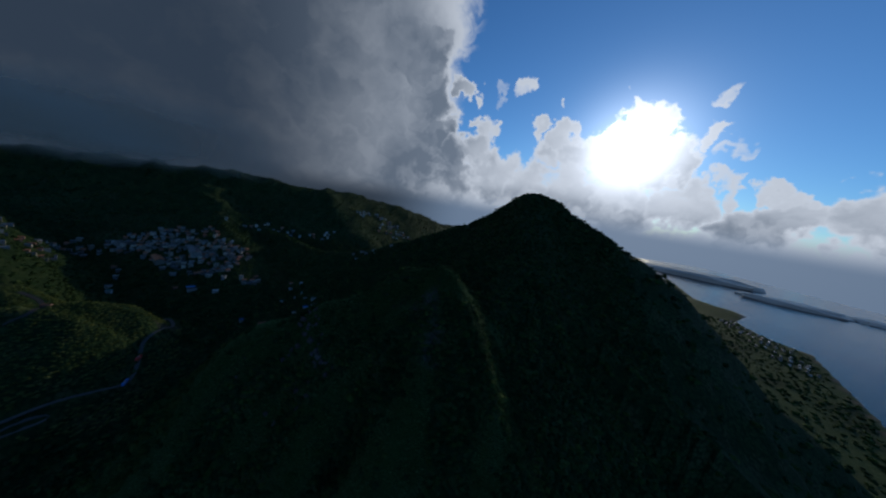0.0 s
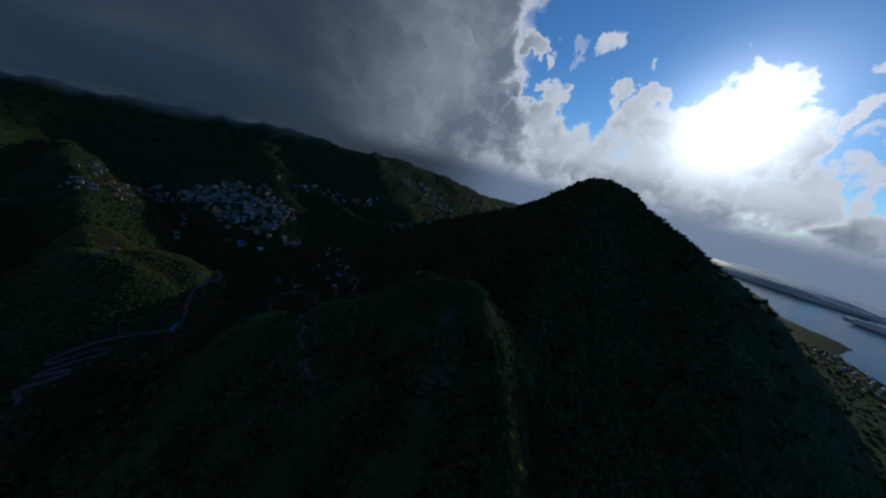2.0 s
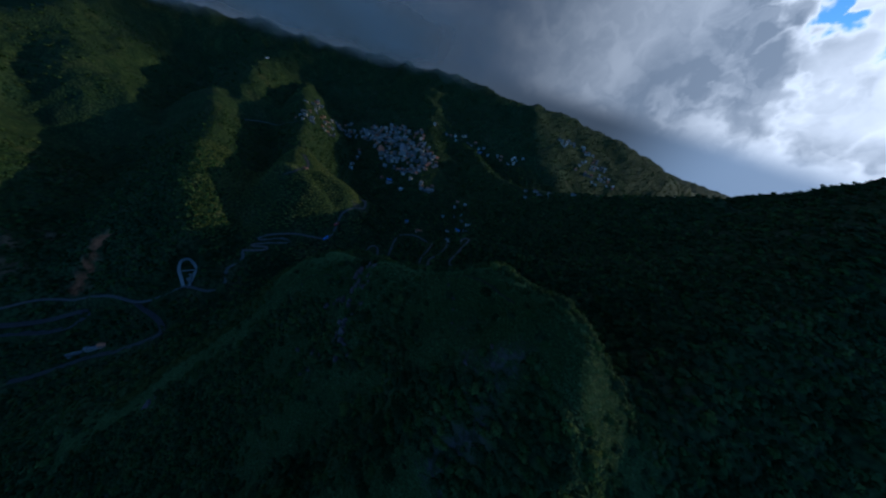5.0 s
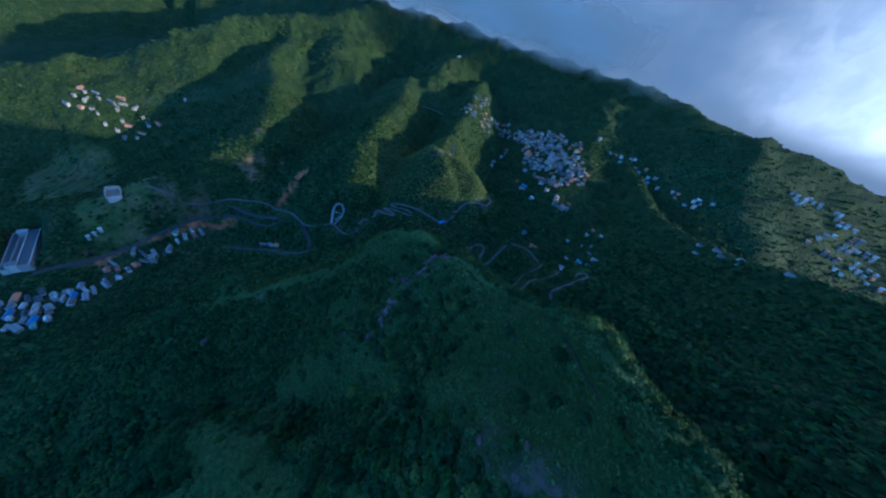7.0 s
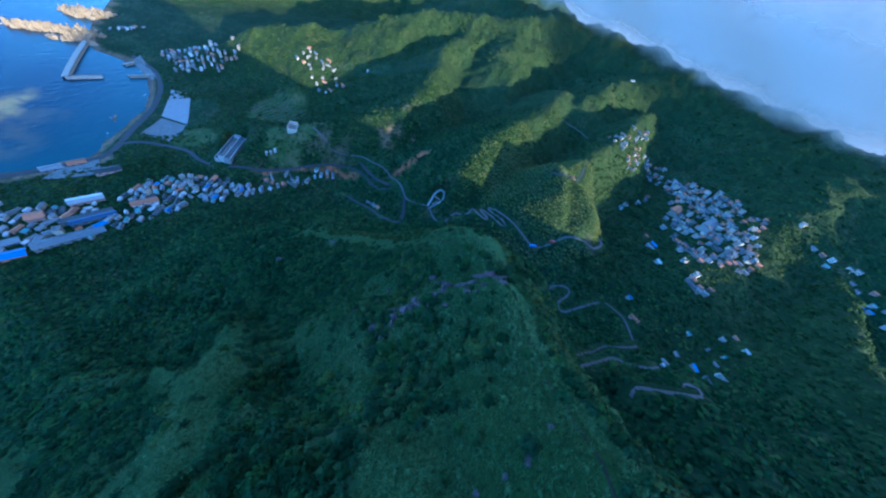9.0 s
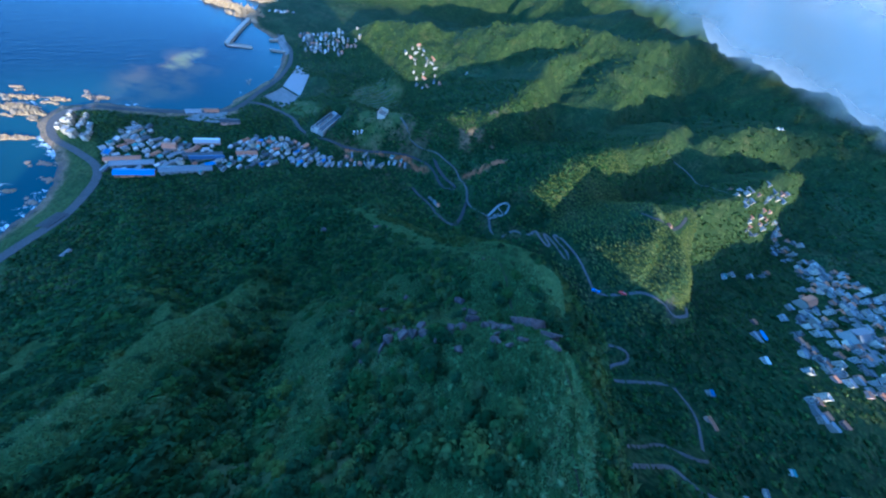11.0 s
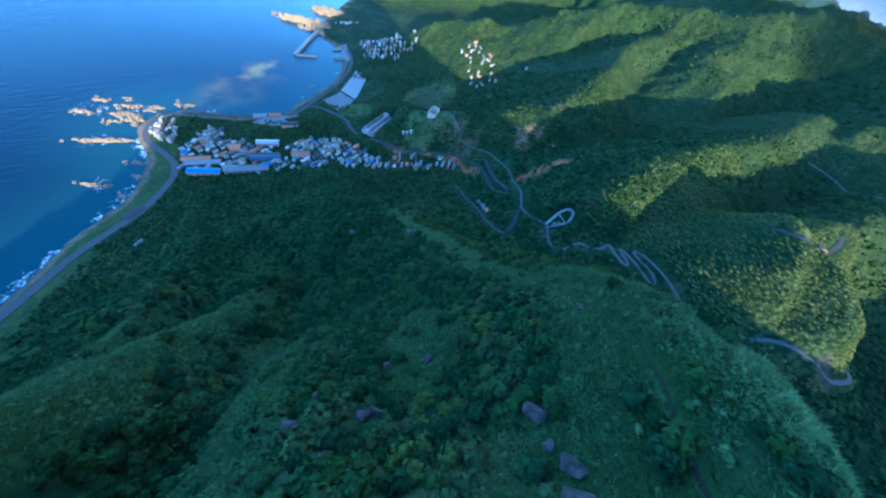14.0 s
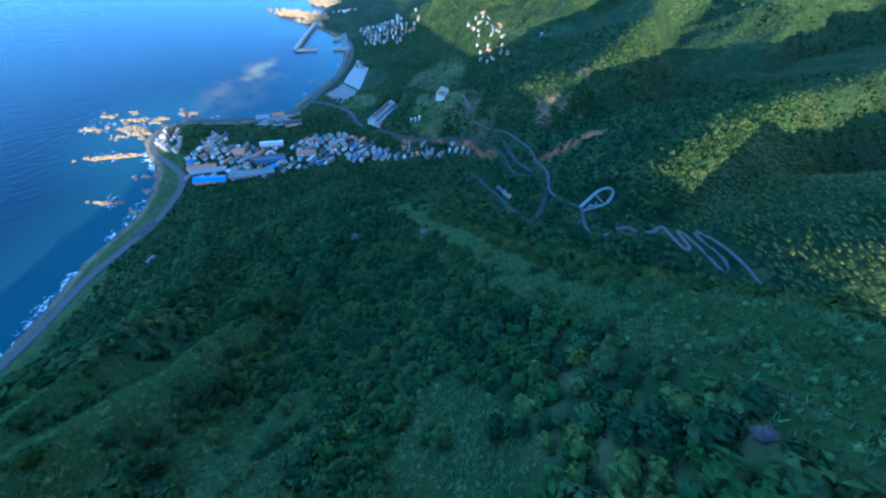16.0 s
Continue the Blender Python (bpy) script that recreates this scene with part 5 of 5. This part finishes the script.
def tanks():
    for i in range(3):
        x, y = -381 - 5 * i, -240 + 5.5 * i
        ob = tagged(new("storage_tank"), "white painted upright storage tank", "tank", "tanks on the terrace")
        ob.matrix_basis = Matrix.Translation((x, y, float(drape(x, y))))
        part("shell", drum(2.6, -2, 5), WALLS[0], ob, smooth=False)
        part("dome", drum(2.7, 5, 5.3, dome=0.7), WALLS[0], ob)
        part("pipe", drum(0.2, -1, 5.6, 2.85, 0, 8), STEEL, ob)


long_school(), ruin(), tanks()


def breakwater(label, plan, width, top):
    line = curve(plan, 6)
    ob = tagged(new("breakwater"), label, "breakwater")
    for name, w, z, depth in (("core", width, top, 8), ("parapet", 1.2, top + 1.3, 1.6)):
        shift = 0 if name == "core" else width * 0.4
        t = np.gradient(line, axis=0)
        t /= np.hypot(t[:, 0], t[:, 1])[:, None]
        moved = line + np.stack([-t[:, 1], t[:, 0]], 1) * shift
        o = made(name, *ribbon(moved, np.full(len(line), top if name == "core" else z), w, depth), CONCRETE)
        o.parent = ob
    return ob


breakwater("long pale concrete breakwater of the small harbour", [(-492, -838), (-430, -775), (-372, -712), (-362, -700)], 11, 4.0)
breakwater("short concrete mole turned in at the harbour mouth", [(-360, -699), (-385, -692), (-412, -683)], 8, 3.5)
breakwater("stub of concrete quay at the beach end", [(-492, -656), (-470, -663), (-450, -669)], 9, 3.0)
breakwater("small inner quay of the harbour", [(-520, -730), (-500, -722), (-478, -718)], 8, 3.0)


def slab_lot(name, label, corners, mat, lift=0.3):
    """A paved yard: a subdivided slab that lies on the ground."""
    a, b, c, d = [np.array(p, float) for p in corners]
    n = 10
    g = np.linspace(0, 1, n)
    P = [(a * (1 - u) + b * u) * (1 - v) + (d * (1 - u) + c * u) * v for v in g for u in g]
    z = [float(drape(*p)) + lift for p in P]
    verts = [(p[0], p[1], h) for p, h in zip(P, z)] + [(p[0], p[1], h - 1.5) for p, h in zip(P, z)]
    faces = []
    for j in range(n - 1):
        for i in range(n - 1):
            k = j * n + i
            faces += [(k, k + 1, k + n + 1, k + n), (k + n * n, k + n + n * n, k + n + 1 + n * n, k + 1 + n * n)]
    rim = [i for i in range(n)] + [n * j + n - 1 for j in range(1, n)] + [n * (n - 1) + i for i in range(n - 2, -1, -1)] + [n * j for j in range(n - 2, 0, -1)]
    for i, k in enumerate(rim):
        q = rim[(i + 1) % len(rim)]
        faces.append((q, k, k + n * n, q + n * n))
    return tagged(made(name, verts, faces, mat), label, "pavement", kind="structure")


PALE = plain_material("pale_concrete", (0.11, 0.11, 0.105), (0.19, 0.185, 0.175), 0.08, 0.85, vary=False)
SHINGLE = plain_material("grey_shingle", (0.20, 0.20, 0.20), (0.31, 0.30, 0.29), 0.3, 0.9, vary=False)
slab_lot("pavement_yard", "pale concrete yard behind the beach", [(-318, -466), (-327, -412), (-391, -448), (-378, -494)], PALE)
slab_lot("pavement_shingle", "grey gravel yard along the beach road", [(-383, -500), (-396, -452), (-480, -540), (-468, -576)], SHINGLE)
slab_lot("pavement_boatyard", "grey concrete boat yard above the bay shore", [(-155, -428), (-206, -392), (-230, -436), (-192, -446)], PALE, 1.0)
slab_lot("pavement_quay", "pale concrete quay of the small harbour", [(-502, -726), (-530, -738), (-492, -640), (-476, -640)], PALE)
slab_lot("pavement_square", "grey paved square in the town", [(-470, 560), (-490, 585), (-515, 570), (-495, 545)], PALE)

slab_lot("pavement_layby", "grey asphalt lay-by between the coast road and the shore", [(62, -276), (40, -288), (32, -280), (54, -266)], ROAD, 0.8)


DARKWALL = plain_material("mossy_dry_stone", (0.06, 0.07, 0.05), (0.12, 0.125, 0.10), 0.5, 0.9, vary=False)


def terraces():
    """Low dry-stone walls that hold the old fields."""
    for i in range(9):
        k = i / 8
        line = curve([(-500 - 20 * k, -335 - 85 * k), (-545 - 25 * k, -325 - 95 * k), (-590 - 35 * k, -318 - 100 * k)], 6)
        z = drape(line[:, 0], line[:, 1])
        tagged(made("terrace_wall", *ribbon(line, z + 0.8, 0.9, 2.5), DARKWALL), "low grey dry-stone wall of an old field terrace", "wall", "terrace walls")


terraces()

# ---- lookout loop above the valley road ----
loop = curve([(-360, 100), (-370, 101), (-380, 102), (-387, 107), (-387, 115), (-378, 118), (-368, 111), (-360, 102)], 2)
tagged(made("lookout", *ribbon(loop, LOOP_Z(loop) + 0.5, 3.4, 1.2), WALLS[0]), "pale concrete teardrop loop of the lookout", "lookout", kind="structure")
bar = curve([(-378, 101.5), (-377, 110), (-376, 117)], 2)
tagged(made("lookout_cross_path", *ribbon(bar, LOOP_Z(bar) + 0.5, 2.6, 1.2), WALLS[0]), "pale cross path of the lookout loop", "path", kind="structure")
bay = curve([(-361, 104), (-367, 107), (-373, 110)], 2)
tagged(made("lookout_parking", *ribbon(bay, LOOP_Z(bay) + 0.48, 6.0, 1.2), PALE), "pale parking strip inside the lookout loop", "pavement", kind="structure")


# ---- rocks ----
def stone_material(name, a, b, c):
    m, n = material(name)
    p = spot(n)
    grain, seam = n.noise(p, 1.2, 6, 0.7), n.noise(n.node("ShaderNodeMapping", 0, None, Vector=p, Scale=(0.5, 0.5, 2.5)), 0.35, 5, 0.6)
    col = n.mix(n.ramp(grain, 0.3, 0.7), a, b)
    col = n.mix(n.ramp(seam, 0.5, 0.72), col, c)
    finish(n, col, 0.85, n.math("ADD", grain, seam), 0.7, 0.5, 0, 0.2)
    return m


BOULDER = stone_material("weathered_andesite", (0.052, 0.043, 0.042), (0.118, 0.096, 0.094), (0.026, 0.028, 0.022))
SANDSTONE = stone_material("pale_sandstone", (0.19, 0.14, 0.088), (0.31, 0.235, 0.15), (0.09, 0.068, 0.048))
DARKROCK = stone_material("wet_shore_rock", (0.16, 0.12, 0.09), (0.28, 0.21, 0.15), (0.08, 0.07, 0.06))


def rock_mesh(name, seed, sx, sy, sz, mat, lumps=0.35):
    """A faceted, irregular stone."""
    bm = bmesh.new()
    bmesh.ops.create_icosphere(bm, subdivisions=3 if max(sx, sy) > 8 else 2, radius=1.0)
    for v in bm.verts:
        p = v.co.copy()
        k = 1 + lumps * noise.noise(p * 1.3 + Vector((seed * 7.1, seed * 3.3, 0))) + 0.5 * lumps * noise.noise(p * 3.1 + Vector((0, seed * 5.7, seed)))
        c = Vector((round(p.x * 2.5) / 2.5, round(p.y * 2.5) / 2.5, round(p.z * 2.5) / 2.5))
        p = p.lerp(c, 0.6) * k
        v.co = (p.x * sx, p.y * sy, p.z * sz)
    me = bpy.data.meshes.new(name)
    bm.to_mesh(me)
    bm.free()
    me.materials.append(mat)
    return me


def block_mesh(seed):
    """A weathered split block: the hull of a few scattered corners, its faces worn hollow and its edges rounded."""
    r = random.Random(seed)
    bm = bmesh.new()
    for i in range(14):
        v = Vector((r.uniform(-1, 1), r.uniform(-1, 1), r.uniform(-1, 1)))
        v = v / max(abs(v.x), abs(v.y), abs(v.z)) * r.uniform(0.8, 1.05)
        bm.verts.new((v.x, v.y, v.z * 0.8))
    bmesh.ops.convex_hull(bm, input=bm.verts)
    loose = [v for v in bm.verts if not v.link_faces]
    bmesh.ops.delete(bm, geom=loose, context="VERTS")
    bmesh.ops.subdivide_edges(bm, edges=bm.edges[:], cuts=3, use_grid_fill=True)
    bmesh.ops.triangulate(bm, faces=bm.faces[:])
    bmesh.ops.smooth_vert(bm, verts=bm.verts[:], factor=0.22, use_axis_x=True, use_axis_y=True, use_axis_z=True)
    shift = Vector((seed * 3.7, seed * 1.9, seed * 5.3))
    for v in bm.verts:
        v.co *= (1 + 0.10 * noise.noise(v.co * 1.7 + shift) + 0.07 * noise.noise(v.co * 4.5 - shift))
    me = bpy.data.meshes.new("boulder")
    bm.to_mesh(me)
    bm.free()
    me.materials.append(BOULDER)
    return me


BOULDERS = [block_mesh(i) for i in range(8)]
rnd = random.Random(8)


def boulder(x, y, r, label="grey weathered boulder among the grass"):
    ob = new("boulder", rnd.choice(BOULDERS))
    z = float(drape(x, y))
    ob.matrix_basis = Matrix.Translation((x, y, z + 0.12 * r)) @ Matrix.Rotation(rnd.random() * 6.28, 4, "Z") @ Matrix.Rotation(rnd.uniform(-0.4, 0.4), 4, "X") @ Matrix.Diagonal((r * rnd.uniform(0.7, 1.2), r * rnd.uniform(0.8, 1.3), r * rnd.uniform(0.6, 0.95), 1))
    tagged(ob, label, "boulder", "boulders on the ridge")


for x0, y0, x1, y1, count, spread_by, r0, r1 in BOULDER_RUNS:
    for i in range(count):
        k = rnd.random()
        boulder(x0 + (x1 - x0) * k + rnd.gauss(0, spread_by), y0 + (y1 - y0) * k + rnd.gauss(0, spread_by), rnd.uniform(r0, r1))


def slab(x, y, long, wide, high, turn):
    ob = new("boulder", rnd.choice(BOULDERS))
    ob.matrix_basis = Matrix.Translation((x, y, float(drape(x, y)) - 0.05 * high)) @ Matrix.Rotation(2.25 + 0.3 * math.sin(7 * turn), 4, "Z") @ Matrix.Rotation(0.25 * math.sin(5 * turn), 4, "Y") @ Matrix.Rotation(0.35, 4, "X") @ Matrix.Diagonal((long * 1.12, wide * 1.15, high * (1.35 if long > 1.9 else 1.9), 1))
    tagged(ob, "broad flat purple-grey slab of bare rock on the ridge" if long > 2.4 else "weathered purple-grey boulder standing out of ridge shrubs", "boulder", "boulders on the ridge")


for stone in SLABS:
    slab(*stone)


def strata_mesh(seed, sx, sy, sz, mat):
    """A wave-cut reef: tilted beds run along it as ragged fins with gullies between, sinking under the water at a torn rim."""
    nu, nv = 64, 26
    shift = Vector((seed * 7.1, seed * 3.3, seed))
    bm = bmesh.new()
    rows = []
    for i in range(nu + 1):
        row = []
        for j in range(nv + 1):
            u, v = 2.6 * i / nu - 1.3, 2.8 * j / nv - 1.4
            at = Vector((u * sx, v * sy, 0))
            rim = 1.0 - math.hypot(u, v) + 0.55 * noise.noise(at * 0.07 + shift) + 0.45 * noise.noise(at * 0.22 - shift) + 0.25 * noise.noise(at * 0.7 + shift)
            bed = v * sy / 2.6 + 0.9 * noise.noise(Vector((u * sx * 0.05, v * sy * 0.2, seed)))
            fin = bed - math.floor(bed)
            fin = 1.0 - fin if fin > 0.22 else fin / 0.22 * 0.78
            body = 0.28 + 0.55 * fin * (0.6 + 0.8 * noise.noise(at * 0.18 - shift)) + 0.45 * noise.noise(at * 0.5 + shift)
            wet = max(0.0, min(1.0, rim * 2.4))
            x = 0.25 * sy * noise.noise(at * 0.3 + shift * 2)
            row.append(bm.verts.new((u * sx + x, v * sy + 0.12 * sy * noise.noise(at * 0.4 - shift), sz * max(-0.2, body) * wet - 1.6 * (1 - wet) - 0.1)))
        rows.append(row)
    for a, b in zip(rows, rows[1:]):
        for k in range(nv):
            bm.faces.new((a[k], b[k], b[k + 1], a[k + 1]))
    edge = [e for e in bm.edges if e.is_boundary]
    skirt = bmesh.ops.extrude_edge_only(bm, edges=edge)["geom"]
    for v in skirt:
        if isinstance(v, bmesh.types.BMVert):
            v.co.z = -3.0
    me = bpy.data.meshes.new("shore_rock")
    bm.to_mesh(me)
    bm.free()
    me.materials.append(mat)
    return me


def reef(label, x0, y0, x1, y1, width, top, mat, seed):
    """A long strata rock lying in the surf, with loose blocks round it."""
    length, turn = math.hypot(x1 - x0, y1 - y0), math.atan2(y1 - y0, x1 - x0)
    ob = new("shore_rock", strata_mesh(seed, length / 2, width / 2, top * 1.3, mat))
    ob.matrix_basis = Matrix.Translation(((x0 + x1) / 2, (y0 + y1) / 2, -0.3)) @ Matrix.Rotation(turn, 4, "Z")
    tagged(ob, label, "rock", "rocks off the headland")
    r = random.Random(seed)
    for i in range(5):
        k, size = r.uniform(-0.1, 1.1), r.uniform(0.10, 0.24) * width + 0.8
        x, y = x0 + (x1 - x0) * k + r.gauss(0, width * 0.6), y0 + (y1 - y0) * k + r.gauss(0, width * 0.6)
        if shore(np.array([x]), np.array([y]))[0] > 4:
            continue
        block_ob = new("shore_rock", LOOSE[mat.name][i % 3])
        block_ob.matrix_basis = Matrix.Translation((x, y, -0.2)) @ Matrix.Rotation(r.uniform(0, 6.28), 4, "Z") @ Matrix.Diagonal((size * 1.5, size, size * 0.6, 1))
        tagged(block_ob, "small loose rock standing out of the surf", "rock", "rocks off the headland")


LOOSE = {m.name: [rock_mesh("shore_rock", 40 + i, 1, 1, 1, m, 0.6) for i in range(3)] for m in (SANDSTONE, DARKROCK)}
for i, (x0, y0, x1, y1, w, top, m) in enumerate(REEFS):
    reef("pale sunlit sandstone reef washed by the sea" if m else "dark wet rock in the surf", x0, y0, x1, y1, w, top, SANDSTONE if m else DARKROCK, i + 1)


# ---- vehicles on the hill road ----
RUBBER = plain_material("tyre_rubber", (0.02, 0.02, 0.02), (0.04, 0.04, 0.04))


def bus(label, colour, x, y, turn):
    paint = plain_material(colour + "_coach_paint", (0.40, 0.05, 0.05) if colour == "red" else (0.05, 0.18, 0.55), (0.50, 0.08, 0.07) if colour == "red" else (0.08, 0.25, 0.65), 0.5, 0.35)
    ob = tagged(new("bus"), label, "bus")
    ob.matrix_basis = Matrix.Translation((x, y, ROAD_Z(x, y))) @ Matrix.Rotation(turn, 4, "Z")
    bm = block(-5.2, 5.2, -1.25, 1.25, 0.5, 3.1, taper=0.12)
    part("body", bm, paint, ob)
    part("roof_unit", block(-2, 1, -0.8, 0.8, 3.1, 3.4), WALLS[0], ob)
    part("windscreen", block(5.1, 5.24, -1.0, 1.0, 1.5, 2.7), GLASS, ob)
    for s in (-1, 1):
        part("side_window", block(-4.6, 4.4, s * 1.2 - 0.05, s * 1.2 + 0.05, 1.6, 2.6), GLASS, ob)
        for wx in (-3.3, 3.3):
            bm = bmesh.new()
            bmesh.ops.create_cone(bm, cap_ends=True, segments=16, radius1=0.5, radius2=0.5, depth=0.3, matrix=Matrix.Translation((wx, s * 1.1, 0.5)) @ Matrix.Rotation(radians(90), 4, "X"))
            part("wheel", bm, RUBBER, ob)


bus("blue coach on the hill road", "blue", *BUS_SPOTS[0])
bus("red coach on the hill road", "red", *BUS_SPOTS[1])

# ---- the footpath along the ridge ----
# path earth near black: shade of the grass trench is painted into it
EARTH = plain_material("shaded_trodden_earth", (0.012, 0.013, 0.008), (0.026, 0.026, 0.016), 0.3, 0.9, vary=False)
tagged(made("trail", *ribbon(TRAIL, drape(TRAIL[:, 0], TRAIL[:, 1]) + 0.03, 0.7, 0.9), EARTH), "dark trodden earth footpath along the grassy ridge", "path", kind="structure")

# ---- summit mark ----
mast = tagged(new("summit_post"), "thin grey survey post on the summit", "post")
mast.matrix_basis = Matrix.Translation((180, 558, float(drape(180, 558))))
part("plinth", block(-1.6, 1.6, -1.6, 1.6, -2, 1.2, taper=0.2), CONCRETE, mast)
part("pole", drum(0.25, 1.2, 7), STEEL, mast)


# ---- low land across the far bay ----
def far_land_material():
    """Land far off across the bay; the haze before it is painted as emission."""
    m, n = material("far_land_painted_haze")
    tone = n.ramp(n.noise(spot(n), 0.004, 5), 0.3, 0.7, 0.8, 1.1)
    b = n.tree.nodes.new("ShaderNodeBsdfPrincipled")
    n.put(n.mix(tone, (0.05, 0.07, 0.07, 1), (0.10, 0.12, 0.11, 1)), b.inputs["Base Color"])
    # blue haze glow added to the land's own material
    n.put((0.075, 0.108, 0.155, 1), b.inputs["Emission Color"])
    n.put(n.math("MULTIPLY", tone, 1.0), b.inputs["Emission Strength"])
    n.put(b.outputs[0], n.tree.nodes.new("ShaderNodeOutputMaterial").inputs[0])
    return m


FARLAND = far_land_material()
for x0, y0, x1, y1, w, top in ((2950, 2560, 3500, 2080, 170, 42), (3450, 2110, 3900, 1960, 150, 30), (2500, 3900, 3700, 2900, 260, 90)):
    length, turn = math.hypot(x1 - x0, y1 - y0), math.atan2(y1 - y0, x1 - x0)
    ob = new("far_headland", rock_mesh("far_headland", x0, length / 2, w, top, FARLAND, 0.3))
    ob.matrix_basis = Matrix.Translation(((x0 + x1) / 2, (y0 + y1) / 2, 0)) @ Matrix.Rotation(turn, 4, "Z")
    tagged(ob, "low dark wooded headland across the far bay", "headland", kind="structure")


# ---- low cloud lying on the inland ridge ----
def cloud_material():
    m, n = material("low_cloud")
    p = spot(n)
    sep = n.tree.nodes.new("ShaderNodeSeparateXYZ")
    n.put(p, sep.inputs[0])
    wisp = n.noise(p, 0.006, 6, 0.55)
    z = n.math("ADD", sep.outputs[2], n.math("MULTIPLY", n.math("SUBTRACT", wisp, 0.5), 130.0))
    alpha = n.math("MULTIPLY", n.ramp(z, 385, 470), n.ramp(z, 640, 540))
    alpha = n.math("MULTIPLY", n.math("MULTIPLY", alpha, n.ramp(sep.outputs[0], -560, -900)), 0.6)
    body = n.node("ShaderNodeBsdfDiffuse", 0, None, Color=(0.52, 0.45, 0.38, 1))
    mixed = n.node("ShaderNodeMixShader", 0, None, i0=alpha, i1=n.node("ShaderNodeBsdfTransparent", 0), i2=body)
    n.put(mixed, n.tree.nodes.new("ShaderNodeOutputMaterial").inputs[0])
    return m


MIST = cloud_material()
cloud = tagged(new("low_cloud"), "soft grey cloud lying on the inland ridge", "cloud", kind="structure")
for layer in range(3):
    run = curve([(-1750, -260), (-1500, 90), (-1240, 440), (-910, 765), (-640, 915), (-500, 990)], 40)
    out = np.array([-0.72, 0.69]) * (layer * 26 - 26)
    verts, faces = [], []
    for i, (x, y) in enumerate(run):
        for j in range(9):
            h = 370 + 36 * j
            lean = 7.0 * j + 14 * math.sin(i * 0.7 + j + layer * 2)
            verts.append((x + out[0] - 0.72 * lean, y + out[1] + 0.69 * lean, h))
    for i in range(len(run) - 1):
        for j in range(8):
            a = i * 9 + j
            faces.append((a, a + 9, a + 10, a + 1))
    sheet_ob = made("cloud_layer", verts, faces, MIST, True)
    sheet_ob.parent = cloud
